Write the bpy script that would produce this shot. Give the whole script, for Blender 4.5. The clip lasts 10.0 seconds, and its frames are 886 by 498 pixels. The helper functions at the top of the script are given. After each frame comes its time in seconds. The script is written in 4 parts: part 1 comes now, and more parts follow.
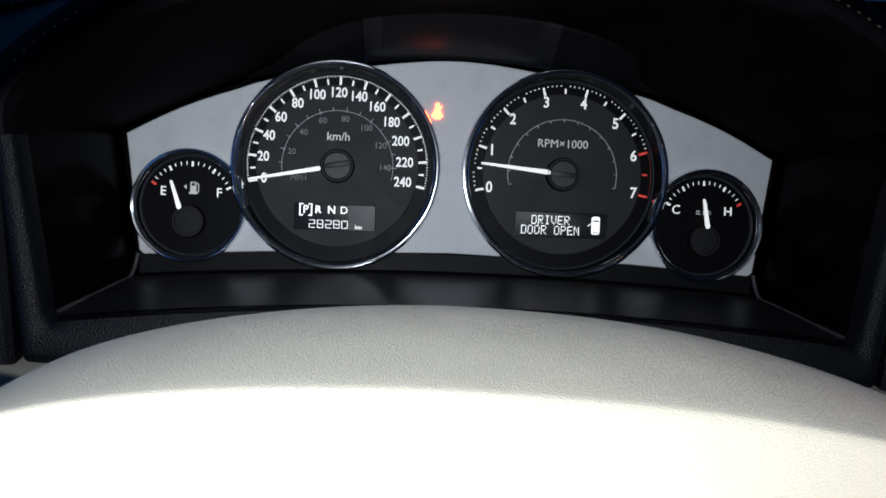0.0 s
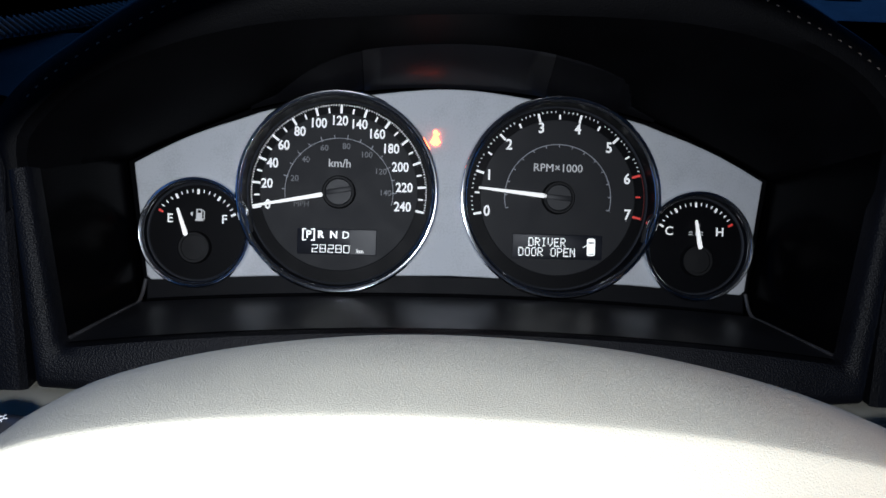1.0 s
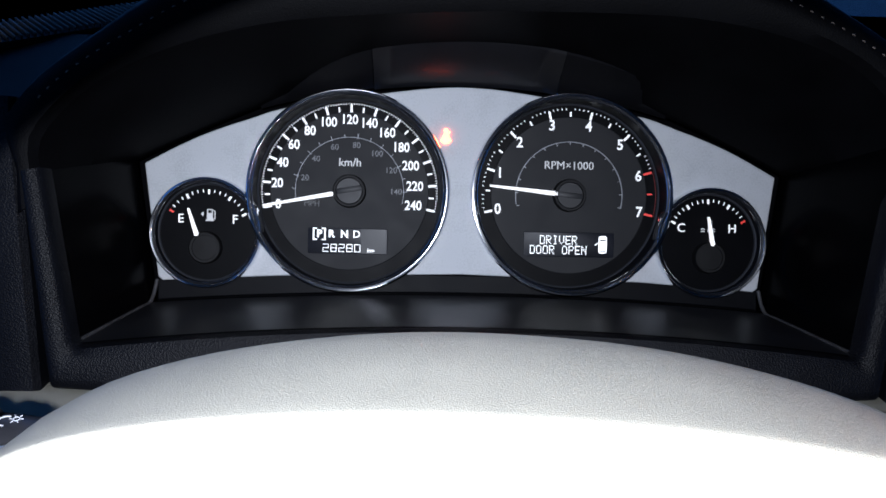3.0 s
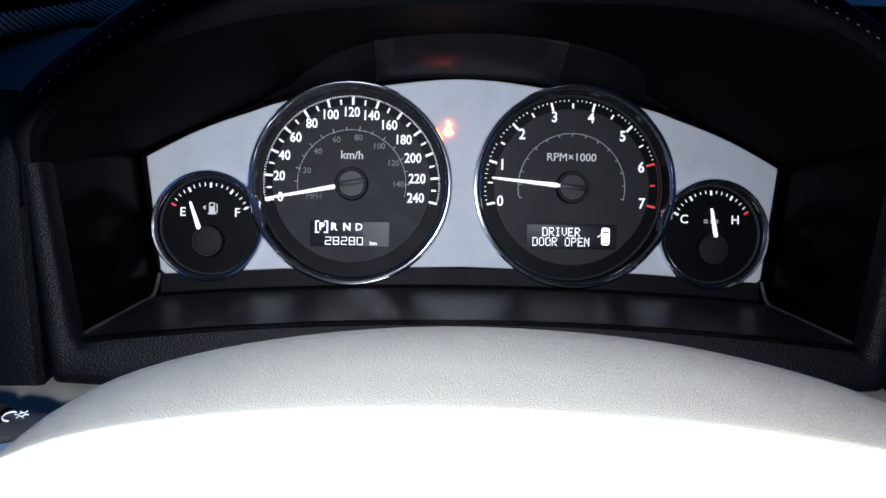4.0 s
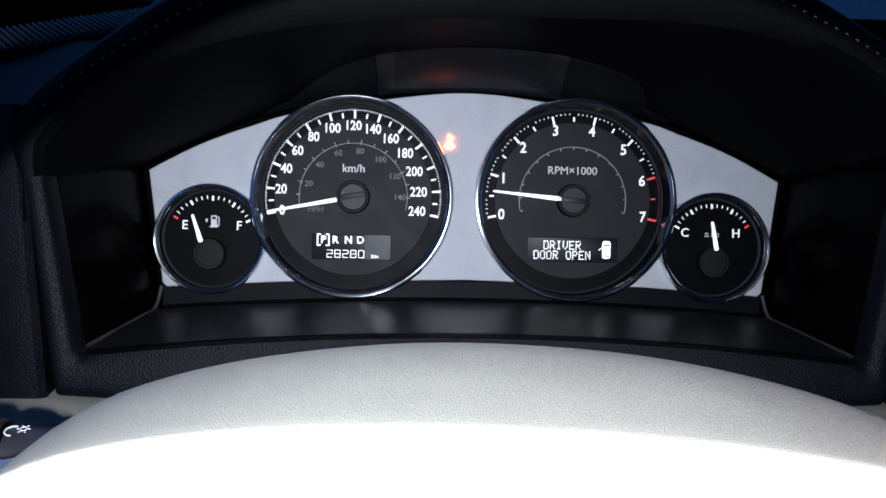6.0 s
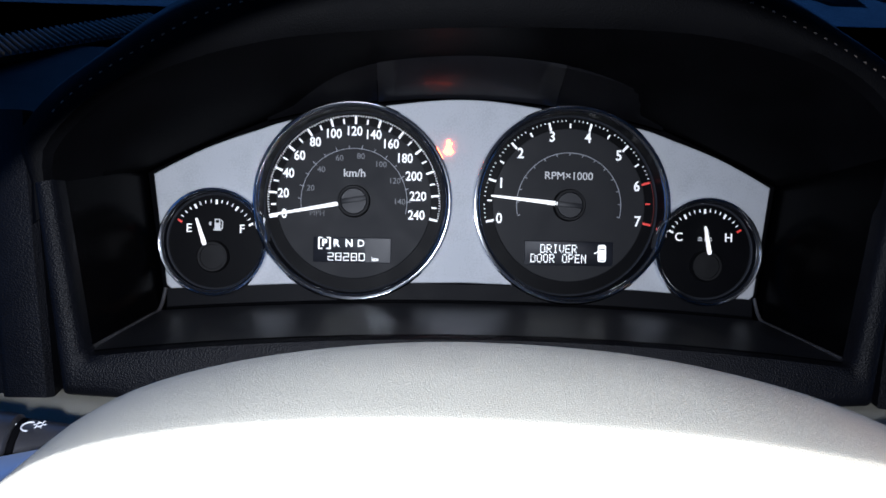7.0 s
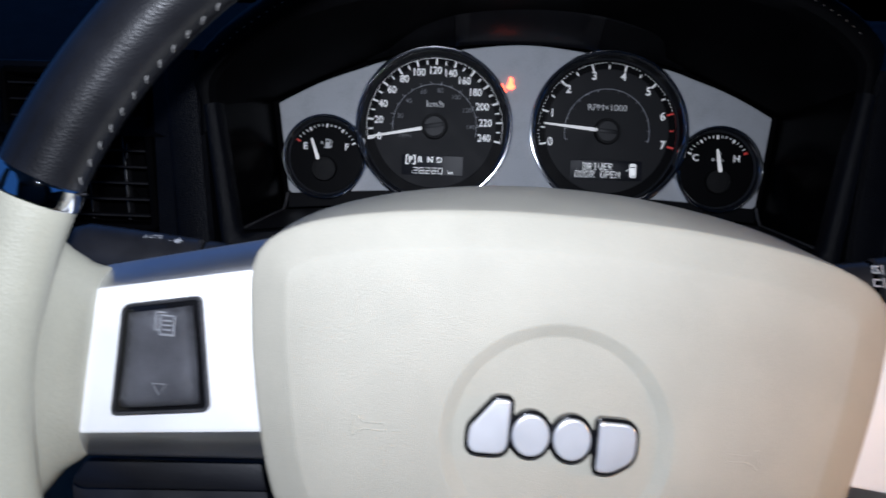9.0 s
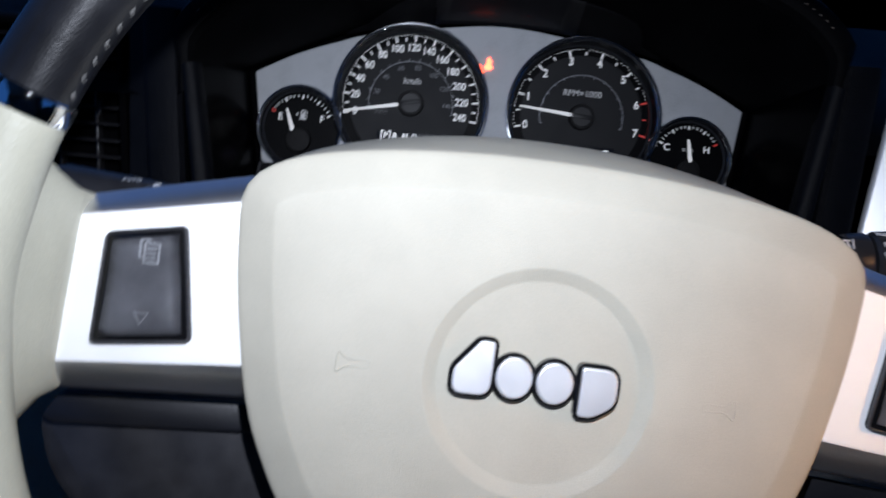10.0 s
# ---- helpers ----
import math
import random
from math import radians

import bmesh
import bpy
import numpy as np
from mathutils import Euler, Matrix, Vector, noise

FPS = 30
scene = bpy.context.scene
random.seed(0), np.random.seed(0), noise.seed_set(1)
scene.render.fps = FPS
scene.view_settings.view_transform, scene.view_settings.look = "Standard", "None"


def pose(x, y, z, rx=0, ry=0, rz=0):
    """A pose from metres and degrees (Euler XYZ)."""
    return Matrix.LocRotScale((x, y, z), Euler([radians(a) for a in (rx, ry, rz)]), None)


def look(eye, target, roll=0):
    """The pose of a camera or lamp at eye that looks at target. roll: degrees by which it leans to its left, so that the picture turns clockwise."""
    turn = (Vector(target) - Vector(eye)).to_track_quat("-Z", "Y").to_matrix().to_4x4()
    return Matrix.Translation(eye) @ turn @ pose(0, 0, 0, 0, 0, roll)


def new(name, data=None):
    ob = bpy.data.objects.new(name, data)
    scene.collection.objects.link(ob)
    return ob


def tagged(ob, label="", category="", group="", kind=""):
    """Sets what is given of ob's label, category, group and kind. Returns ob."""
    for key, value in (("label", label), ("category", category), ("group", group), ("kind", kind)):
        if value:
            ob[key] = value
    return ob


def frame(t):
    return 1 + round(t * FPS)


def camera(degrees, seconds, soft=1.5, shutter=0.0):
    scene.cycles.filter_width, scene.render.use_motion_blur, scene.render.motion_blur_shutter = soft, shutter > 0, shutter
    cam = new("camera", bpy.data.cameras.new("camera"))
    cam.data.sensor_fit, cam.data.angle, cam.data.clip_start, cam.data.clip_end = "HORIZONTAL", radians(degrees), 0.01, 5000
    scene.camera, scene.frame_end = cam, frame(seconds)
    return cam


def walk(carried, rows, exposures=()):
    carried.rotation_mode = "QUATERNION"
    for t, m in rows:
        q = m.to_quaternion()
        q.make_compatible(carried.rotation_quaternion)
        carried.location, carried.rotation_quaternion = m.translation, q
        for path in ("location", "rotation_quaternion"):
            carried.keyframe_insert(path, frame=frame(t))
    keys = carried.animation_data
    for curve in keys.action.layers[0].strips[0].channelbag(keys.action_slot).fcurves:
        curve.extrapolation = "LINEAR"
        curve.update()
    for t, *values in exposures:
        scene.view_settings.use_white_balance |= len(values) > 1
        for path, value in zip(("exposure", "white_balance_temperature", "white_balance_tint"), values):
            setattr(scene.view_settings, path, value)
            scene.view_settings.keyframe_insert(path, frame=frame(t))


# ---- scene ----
cam = camera(52.0, 10.0, soft=1.6, shutter=0.6)

# The dashboard leans back: its own frame has y into the dash, z up along the instrument face.
LEAN = 22.5
DASH = pose(0, 0, 1.05, -LEAN, 0, 0)
ROWS = [
    (0, -0.0284, -0.5074, -0.0046, -2.70, -1.90, 2.23),
    (0.5, -0.0285, -0.5157, -0.0011, -2.70, -1.28, 1.70),
    (1, -0.0269, -0.5212, -0.0002, -2.46, -0.90, 1.61),
    (1.5, -0.0280, -0.5192, -0.0010, -2.35, -0.92, 1.41),
    (2, -0.0276, -0.5196, -0.0006, -2.19, -0.92, 1.41),
    (2.5, -0.0284, -0.5199, -0.0012, -2.11, -0.73, 1.35),
    (4, -0.0311, -0.5187, -0.0004, -2.07, -1.47, 0.99),
    (4.5, -0.0310, -0.5193, -0.0003, -2.13, -1.34, 1.58),
    (5, -0.0309, -0.5204, 0.0014, -1.90, -1.15, 1.15),
    (5.5, -0.0308, -0.5195, 0.0009, -1.89, -0.96, 1.00),
    (7, -0.0321, -0.5307, 0.0013, -2.11, -0.60, 1.20),
    (7.5, -0.0362, -0.5627, -0.0038, -2.41, -0.68, 0.63),
    (7.8, -0.0426, -0.5933, -0.0104, -3.27, -1.14, 0.23),
    (8, -0.0469, -0.6111, -0.0153, -3.76, -1.35, -0.97),
    (8.2, -0.0463, -0.6226, -0.0186, -3.38, -2.67, -1.53),
    (8.5, -0.0476, -0.6409, -0.0222, -2.50, -3.19, -1.23),
    (8.6, -0.0493, -0.6462, -0.0213, -2.42, -3.58, 0.78),
    (8.8, -0.0487, -0.6635, -0.0276, 0.73, -3.26, 2.44),
    (9, -0.0380, -0.6725, -0.0277, 1.52, -3.43, 1.97),
    (9.2, -0.0285, -0.6744, -0.0306, 0.35, -2.95, 1.37),
    (9.4, -0.0282, -0.6768, -0.0369, -0.87, -2.66, 1.29),
    (9.5, -0.0323, -0.6791, -0.0385, -1.10, -2.67, 2.01),
    (9.6, -0.0354, -0.6757, -0.0392, -1.37, -2.66, 2.72),
    (9.8, -0.0396, -0.6754, -0.0468, -1.30, -2.18, 2.42),
    (10, -0.0493, -0.6744, -0.0521, -1.38, -2.66, 4.62),
]
walk(cam, [(t, DASH @ pose(x, y, z, 90 + pitch, 0, yaw) @ pose(0, 0, 0, 0, 0, roll)) for t, x, y, z, yaw, pitch, roll in ROWS],
     exposures=[(0.0, -0.40, 6950, 6), (0.7, -0.33, 6900, 6), (1.2, -0.29, 6700, 8), (2.0, 0.04, 6550, 10), (2.5, 0.09, 6500, 10), (5.5, 0.11, 6500, 10), (7.0, 0.06, 6500, 10), (7.5, -0.16, 6500, 10), (8.0, -0.55, 6500, 10), (8.5, -0.88, 6500, 10), (9.0, -0.98, 6500, 10), (9.5, -0.96, 6500, 10), (10.0, -0.92, 6500, 10)])

# ---- light: a hand torch beside the lens, a warm cabin lamp, blue dusk through the windscreen ----
world = bpy.data.worlds.new("dusk")
scene.world = world
world.use_nodes = True
background = world.node_tree.nodes["Background"]
background.inputs["Color"].default_value = (0.05, 0.22, 0.75, 1)
background.inputs["Strength"].default_value = 0.65


def lamp(name, kind, energy, colour, place, target, size, spread=180):
    data = bpy.data.lights.new(name, kind)
    data.energy, data.color = energy, colour
    data.shape, data.size, data.spread = "DISK", size, radians(spread)
    ob = new(name, data)
    ob.matrix_world = DASH @ look(place, target)
    return ob


lamp("torch", "AREA", 1.58, (0.90, 0.97, 1.13), (-0.036, -0.645, 0.016), (-0.100, 0.0, -0.030), 0.009, 120)
lamp("cabin_lamp", "AREA", 0.11, (1.0, 0.50, 0.20), (0.42, -0.590, -0.01), (0.14, -0.37, -0.130), 0.06, 44)

# ---- materials ----


def material(name, colour, rough=0.5, metal=0.0, spread=0.15, scale=60.0, bump=0.0, bump_scale=900.0, coat=0.0, spec=0.5, fleck=0.0, cells=False):
    """A surface with colour varied at two scales, and fine relief."""
    m = bpy.data.materials.new(name)
    m.use_nodes = True
    nt = m.node_tree
    b = nt.nodes["Principled BSDF"]
    b.inputs["Metallic"].default_value = metal
    b.inputs["Specular IOR Level"].default_value = spec
    b.inputs["Coat Weight"].default_value = coat
    b.inputs["Coat Roughness"].default_value = 0.08
    tex = nt.nodes.new("ShaderNodeTexCoord")
    n1, n2 = nt.nodes.new("ShaderNodeTexNoise"), nt.nodes.new("ShaderNodeTexNoise")
    n1.inputs["Scale"].default_value, n1.inputs["Detail"].default_value = scale, 5
    n2.inputs["Scale"].default_value, n2.inputs["Detail"].default_value = bump_scale * 0.6, 2
    for n in (n1, n2):
        nt.links.new(tex.outputs["Object"], n.inputs["Vector"])
    mix = nt.nodes.new("ShaderNodeMath")
    mix.operation = "MULTIPLY_ADD"
    mix.inputs[1].default_value = fleck
    nt.links.new(n2.outputs["Fac"], mix.inputs[0])
    nt.links.new(n1.outputs["Fac"], mix.inputs[2])
    ramp = nt.nodes.new("ShaderNodeValToRGB")
    lo, hi = 1 - spread, 1 + spread
    ramp.color_ramp.elements[0].position, ramp.color_ramp.elements[1].position = 0.3 + fleck * 0.4, 0.7 + fleck * 0.6
    ramp.color_ramp.elements[0].color = (*[min(1, c * lo) for c in colour], 1)
    ramp.color_ramp.elements[1].color = (*[min(1, c * hi) for c in colour], 1)
    nt.links.new(mix.outputs[0], ramp.inputs["Fac"])
    nt.links.new(ramp.outputs["Color"], b.inputs["Base Color"])
    rr = nt.nodes.new("ShaderNodeMapRange")
    rr.inputs["To Min"].default_value, rr.inputs["To Max"].default_value = rough * 0.85, min(1, rough * 1.15)
    nt.links.new(n1.outputs["Fac"], rr.inputs["Value"])
    nt.links.new(rr.outputs["Result"], b.inputs["Roughness"])
    if bump:
        relief = nt.nodes.new("ShaderNodeTexVoronoi" if cells else "ShaderNodeTexNoise")
        relief.inputs["Scale"].default_value = bump_scale
        nt.links.new(tex.outputs["Object"], relief.inputs["Vector"])
        bp = nt.nodes.new("ShaderNodeBump")
        bp.inputs["Strength"].default_value, bp.inputs["Distance"].default_value = bump, 0.0006
        nt.links.new(relief.outputs["Distance" if cells else "Fac"], bp.inputs["Height"])
        nt.links.new(bp.outputs["Normal"], b.inputs["Normal"])
    return m


def glow(name, colour, strength, base=(0.8, 0.8, 0.8)):
    m = bpy.data.materials.new(name)
    m.use_nodes = True
    b = m.node_tree.nodes["Principled BSDF"]
    b.inputs["Base Color"].default_value = (*base, 1)
    b.inputs["Roughness"].default_value = 0.5
    b.inputs["Emission Color"].default_value = (*colour, 1)
    b.inputs["Emission Strength"].default_value = strength
    return m


SILVER = material("satin_silver_paint", (0.379, 0.392, 0.408), 0.6, 0.15, 0.10, 60, 0.22, 1700, fleck=0.9)
CHROME = material("chrome", (0.80, 0.82, 0.86), 0.07, 1.0, 0.03, 80)
DARK_CHROME = material("smoked_chrome", (0.0042, 0.0050, 0.0075), 0.42, 0.0, 0.1, 80, spec=0.16)
RING_GREY = material("dull_grey_ring", (0.024, 0.026, 0.031), 0.5, 0, 0.15, 80, spec=0.3)
DIAL = material("dial_graphite", (0.0060, 0.0064, 0.0080), 0.6, 0, 0.12, 70, 0.05, 1800, spec=0.25)
TRACK = material("dial_black", (0.0014, 0.0015, 0.0022), 0.45, 0, 0.15, 60, spec=0.05)
CAP_TOP = material("needle_cap_top", (0.0092, 0.0096, 0.0112), 0.5, 0, 0.2, 200, spec=0.3)
CAP = material("needle_cap_plastic", (0.003, 0.003, 0.0035), 0.6, 0, 0.2, 200, spec=0.2)
BROW = material("semi_gloss_black_plastic", (0.0085, 0.0085, 0.0098), 0.36, 0, 0.2, 30, coat=0.05, spec=0.24)
WING = material("satin_black_plastic", (0.0052, 0.0052, 0.0062), 0.32, 0, 0.2, 30, spec=0.08)
GLOSS = material("gloss_black_plastic", (0.006, 0.006, 0.007), 0.14, 0, 0.2, 30, spec=0.5)
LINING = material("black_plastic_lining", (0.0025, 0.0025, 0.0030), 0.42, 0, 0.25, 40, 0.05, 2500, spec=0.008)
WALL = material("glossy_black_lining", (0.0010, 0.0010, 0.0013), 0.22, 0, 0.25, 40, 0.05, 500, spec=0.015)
FLOOR = material("smooth_black_plastic", (0.0072, 0.0077, 0.0105), 0.36, 0, 0.3, 25, 0.08, 700)
GRAIN = material("grained_black_plastic", (0.0027, 0.0030, 0.0045), 0.48, 0, 0.25, 50, 0.40, 1250, spec=0.13, cells=True)
HIDE = material("black_leather", (0.0020, 0.0020, 0.0024), 0.6, 0, 0.25, 60, 0.22, 1300, spec=0.06, cells=True)
RIM_HIDE = material("black_rim_leather", (0.0095, 0.0098, 0.0118), 0.31, 0, 0.25, 60, 0.10, 1100, spec=0.40, cells=True)
BEIGE = material("beige_grained_plastic", (0.445, 0.423, 0.352), 0.45, 0, 0.07, 35, 0.40, 2600, spec=0.24, fleck=0.4)
BEIGE_HIDE = material("beige_leather", (0.48, 0.466, 0.372), 0.42, 0, 0.07, 40, 0.2, 900, fleck=0.4, cells=True)
BAND = material("mirror_chrome", (0.75, 0.77, 0.80), 0.04, 1.0, 0.03, 80)
EMBLEM = material("polished_emblem_metal", (0.85, 0.86, 0.89), 0.38, 0.65, 0.03, 80)
SATIN = material("satin_aluminium", (0.95, 0.955, 0.96), 0.5, 0.15, 0.03, 30, 0.05, 2200)
EDGE_METAL = material("brushed_edge_metal", (0.80, 0.81, 0.84), 0.42, 1.0, 0.05, 30, 0.05, 2200)
ROCKER = material("switch_grey_plastic", (0.155, 0.158, 0.175), 0.36, 0, 0.3, 60, 0.1, 1500)
TRIM = material("bright_satin_trim", (0.92, 0.93, 0.94), 0.36, 0.30, 0.04, 30, 0.04, 2200)
SWITCH = material("switch_black_plastic", (0.022, 0.022, 0.025), 0.33, 0, 0.25, 90, 0.15, 1500)
# Worn grey of the switch lip; on corner_edge its lightness is a painted glint.
EDGE = material("worn_and_glint_grey_plastic", (0.038, 0.038, 0.041), 0.35, 0, 0.3, 90, 0.1, 1500)
SLAT = material("grey_grille_plastic", (0.060, 0.050, 0.040), 0.55, 0, 0.25, 90, spec=0.12)
GRILLE = material("matte_grille_plastic", (0.014, 0.014, 0.016), 0.7, 0, 0.25, 90, spec=0.1)
STRIP = material("dull_black_strip", (0.0021, 0.0023, 0.0034), 0.5, 0, 0.25, 60, 0.1, 1500, spec=0.07)
SYMBOL = material("pale_grey_print", (0.30, 0.31, 0.33), 0.5, 0, 0.15, 300)
MARK = material("white_print", (0.62, 0.63, 0.65), 0.5, 0, 0.1, 300)
FAINT = material("grey_print", (0.33, 0.34, 0.36), 0.5, 0, 0.15, 300)
DIM = material("dim_grey_print", (0.13, 0.135, 0.145), 0.5, 0, 0.15, 300)
DIMMER = material("faded_grey_print", (0.05, 0.052, 0.056), 0.5, 0, 0.15, 300)
RED = material("red_print", (0.16, 0.012, 0.010), 0.5, 0, 0.1, 300)
HOOD_THREAD = material("dull_brown_thread", (0.15, 0.12, 0.095), 0.8, 0, 0.5, 900)
THREAD = material("pale_thread", (0.14, 0.137, 0.130), 0.6, 0, 0.2, 900)
CLOTH = material("grey_headliner_cloth", (0.16, 0.155, 0.145), 0.9, 0, 0.15, 30, 0.4, 700)
CARPET = material("dark_carpet", (0.035, 0.034, 0.033), 0.95, 0, 0.3, 40, 0.6, 500)
LIT = glow("backlit_white", (0.92, 0.95, 1.0), 0.46)
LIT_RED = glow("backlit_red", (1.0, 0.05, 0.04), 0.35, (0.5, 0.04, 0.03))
NEEDLE = glow("needle_white", (0.95, 0.97, 1.0), 0.7)
AMBER = glow("warning_amber", (1.0, 0.085, 0.036), 17.0, (0.6, 0.2, 0.05))
SCREEN = material("display_glass", (0.006, 0.007, 0.011), 0.4, 0, 0.3, 60, spec=0.2)
SCREEN_GLARE = material("display_glass_glare", (0.0085, 0.0095, 0.0120), 0.4, 0, 0.3, 60, spec=0.2)
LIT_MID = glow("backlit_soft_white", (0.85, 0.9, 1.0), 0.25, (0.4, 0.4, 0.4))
PIXEL = glow("display_white", (0.9, 0.95, 1.0), 1.0)

# ---- building helpers ----
ORIGIN = {}


def thing(name, label, category, at=(0, 0, 0), base=None, group="", kind=""):
    ob = new(name)
    ob.empty_display_size = 0.02
    ob.matrix_world = (base or DASH) @ Matrix.Translation(at)
    ORIGIN[ob.name] = Vector(at)
    return tagged(ob, label, category, group, kind)


def finish(bm, name, mat, angle=40):
    bmesh.ops.recalc_face_normals(bm, faces=bm.faces)
    for f in bm.faces:
        f.smooth = True
    for e in bm.edges:
        e.smooth = len(e.link_faces) == 2 and e.calc_face_angle(0) < radians(angle)
    me = bpy.data.meshes.new(name)
    bm.to_mesh(me)
    bm.free()
    me.materials.append(mat)
    return me


def part(name, bm, mat, parent, label="", at=None, angle=40):
    """One mesh object under a thing or a part; at: a pose in the thing's frame for meshes built round their own origin."""
    me = bm if isinstance(bm, bpy.types.Mesh) else finish(bm, name, mat, angle)
    ob = new(name, me)
    ob.parent = parent
    ob.matrix_local = Matrix.Translation(-ORIGIN.get(parent.name, Vector())) @ (at or Matrix())
    return tagged(ob, label)


def setting(name, bm, mat, label, category, base=None):
    ob = new(name, finish(bm, name, mat))
    ob.matrix_world = base or DASH
    return tagged(ob, label, category, kind="structure")


def loft(rings, closed=True, cap0=False, cap1=False, bm=None):
    bm = bm or bmesh.new()
    rows = [[bm.verts.new(p) for p in ring] for ring in rings]
    n = len(rows[0])
    for a, b in zip(rows, rows[1:]):
        for i in range(n if closed else n - 1):
            j = (i + 1) % n
            bm.faces.new((a[i], a[j], b[j], b[i]))
    if cap0:
        bm.faces.new(rows[0])
    if cap1:
        bm.faces.new(rows[-1])
    return bm


def box(size, at=(0, 0, 0), bevel=0.0, turn=None, bm=None, segments=2):
    b = bmesh.new()
    bmesh.ops.create_cube(b, size=1, matrix=Matrix.Diagonal((*size, 1)))
    if bevel:
        bmesh.ops.bevel(b, geom=b.edges[:], offset=bevel, segments=segments, affect="EDGES", profile=0.5)
    bmesh.ops.transform(b, matrix=Matrix.Translation(at) @ (turn or Matrix()), verts=b.verts)
    return join(bm, b)


def join(bm, b):
    if bm is None:
        return b
    seen = {v: bm.verts.new(v.co) for v in b.verts}
    for f in b.faces:
        bm.faces.new([seen[v] for v in f.verts])
    b.free()
    return bm


def revolve(profile, centre=(0, 0, 0), segs=96):
    """Turns (radius, y) pairs round the y axis through centre."""
    c = Vector(centre)
    return loft([[c + Vector((r * math.cos(a), y, r * math.sin(a))) for a in (2 * math.pi * i / segs for i in range(segs))] for r, y in profile])


def disc(r, y0, y1, centre=(0, 0, 0), segs=64, edge=0.0004):
    """A solid round plate from y0 (front) to y1."""
    c = Vector(centre)
    ring = lambda rr, y: [c + Vector((rr * math.cos(2 * math.pi * i / segs), y, rr * math.sin(2 * math.pi * i / segs))) for i in range(segs)]
    return loft([ring(r - edge, y0), ring(r, y0 + edge), ring(r, y1)], cap0=True, cap1=True)


def smooth_line(points, n, closed=False):
    """n points evenly along a Catmull-Rom curve through the given ones."""
    P = [Vector(p) for p in points]
    m = len(P)
    dense = []
    for i in range(m if closed else m - 1):
        p1, p2 = P[i], P[(i + 1) % m]
        p0 = P[(i - 1) % m] if closed or i else p1 + (p1 - p2)
        p3 = P[(i + 2) % m] if closed or i + 2 < m else p2 + (p2 - p1)
        for k in range(16):
            t = k / 16
            dense.append(0.5 * (2 * p1 + (p2 - p0) * t + (2 * p0 - 5 * p1 + 4 * p2 - p3) * t * t + (3 * p1 - p0 - 3 * p2 + p3) * t ** 3))
    dense.append(P[0].copy() if closed else P[-1].copy())
    run = [0.0]
    for a, b in zip(dense, dense[1:]):
        run.append(run[-1] + (b - a).length)
    out, j = [], 0
    for i in range(n):
        want = run[-1] * i / (n if closed else n - 1)
        while j < len(run) - 2 and run[j + 1] < want:
            j += 1
        out.append(dense[j].lerp(dense[j + 1], (want - run[j]) / max(1e-9, run[j + 1] - run[j])))
    return out


def inset(outline, d):
    """Moves a closed counter-clockwise outline of (x, z) inwards by d."""
    out, n = [], len(outline)
    for i in range(n):
        a, b, c = Vector(outline[i - 1]), Vector(outline[i]), Vector(outline[(i + 1) % n])
        e1, e2 = (b - a).normalized(), (c - b).normalized()
        nrm = Vector((-e1.y - e2.y, e1.x + e2.x))
        nrm = nrm.normalized() if nrm.length > 1e-6 else Vector((-e1.y, e1.x))
        out.append(b + nrm * d / max(0.5, nrm.dot(Vector((-e1.y, e1.x)))))
    return out


def ccw(outline):
    area = sum(a[0] * b[1] - b[0] * a[1] for a, b in zip(outline, outline[1:] + outline[:1]))
    return list(outline) if area > 0 else list(outline)[::-1]


def rounded(corners, r, k=5):
    """A polygon of (x, z) corners with rounded corners; r: one radius or one per corner."""
    each = dict(zip([tuple(c) for c in corners], r)) if isinstance(r, list) else None
    corners = ccw(corners)
    out, n = [], len(corners)
    for i in range(n):
        a, b, c = Vector(corners[i - 1]), Vector(corners[i]), Vector(corners[(i + 1) % n])
        u, v = (a - b), (c - b)
        d = min(each[tuple(corners[i])] if each else r, u.length * 0.45, v.length * 0.45)
        p, q = b + u.normalized() * d, b + v.normalized() * d
        out += [p.lerp(b, t).lerp(b.lerp(q, t), t) for t in (j / k for j in range(k + 1))]
    return out


def plate(outline, y0, y1, edge=0.0008, bm=None):
    """A solid plate with the (x, z) outline, its front at y0 with a rounded edge, its back at y1."""
    o = ccw(outline)
    at = lambda pts, y: [Vector((p[0], y, p[1])) for p in pts]
    s = 1 if y1 > y0 else -1
    rings = [at(inset(o, edge), y0), at(inset(o, edge * 0.3), y0 + s * edge * 0.3), at(o, y0 + s * edge), at(o, y1)]
    return loft(rings, cap0=True, cap1=True, bm=bm)


def tube(points, radius, segs=12, closed=False, bm=None, flat=1.0):
    """A round bar along points; radius: one number or one per point; flat squeezes it along y."""
    P = [Vector(p) for p in points]
    n = len(P)
    rings, side = [], Vector((0, 1, 0))
    for i, p in enumerate(P):
        d = ((P[(i + 1) % n] if closed or i + 1 < n else p) - (P[i - 1] if closed or i else p)).normalized()
        u = (side - d * side.dot(d))
        u = u.normalized() if u.length > 1e-4 else d.orthogonal().normalized()
        w = d.cross(u)
        r = radius[i] if isinstance(radius, (list, tuple)) else radius
        rings.append([p + r * (flat * math.cos(a) * u + math.sin(a) * w) for a in (2 * math.pi * k / segs for k in range(segs))])
    if closed:
        rings.append(rings[0])
    bm = loft(rings, cap0=not closed, cap1=not closed, bm=bm)
    if closed:
        bmesh.ops.remove_doubles(bm, verts=bm.verts, dist=1e-6)
    return bm


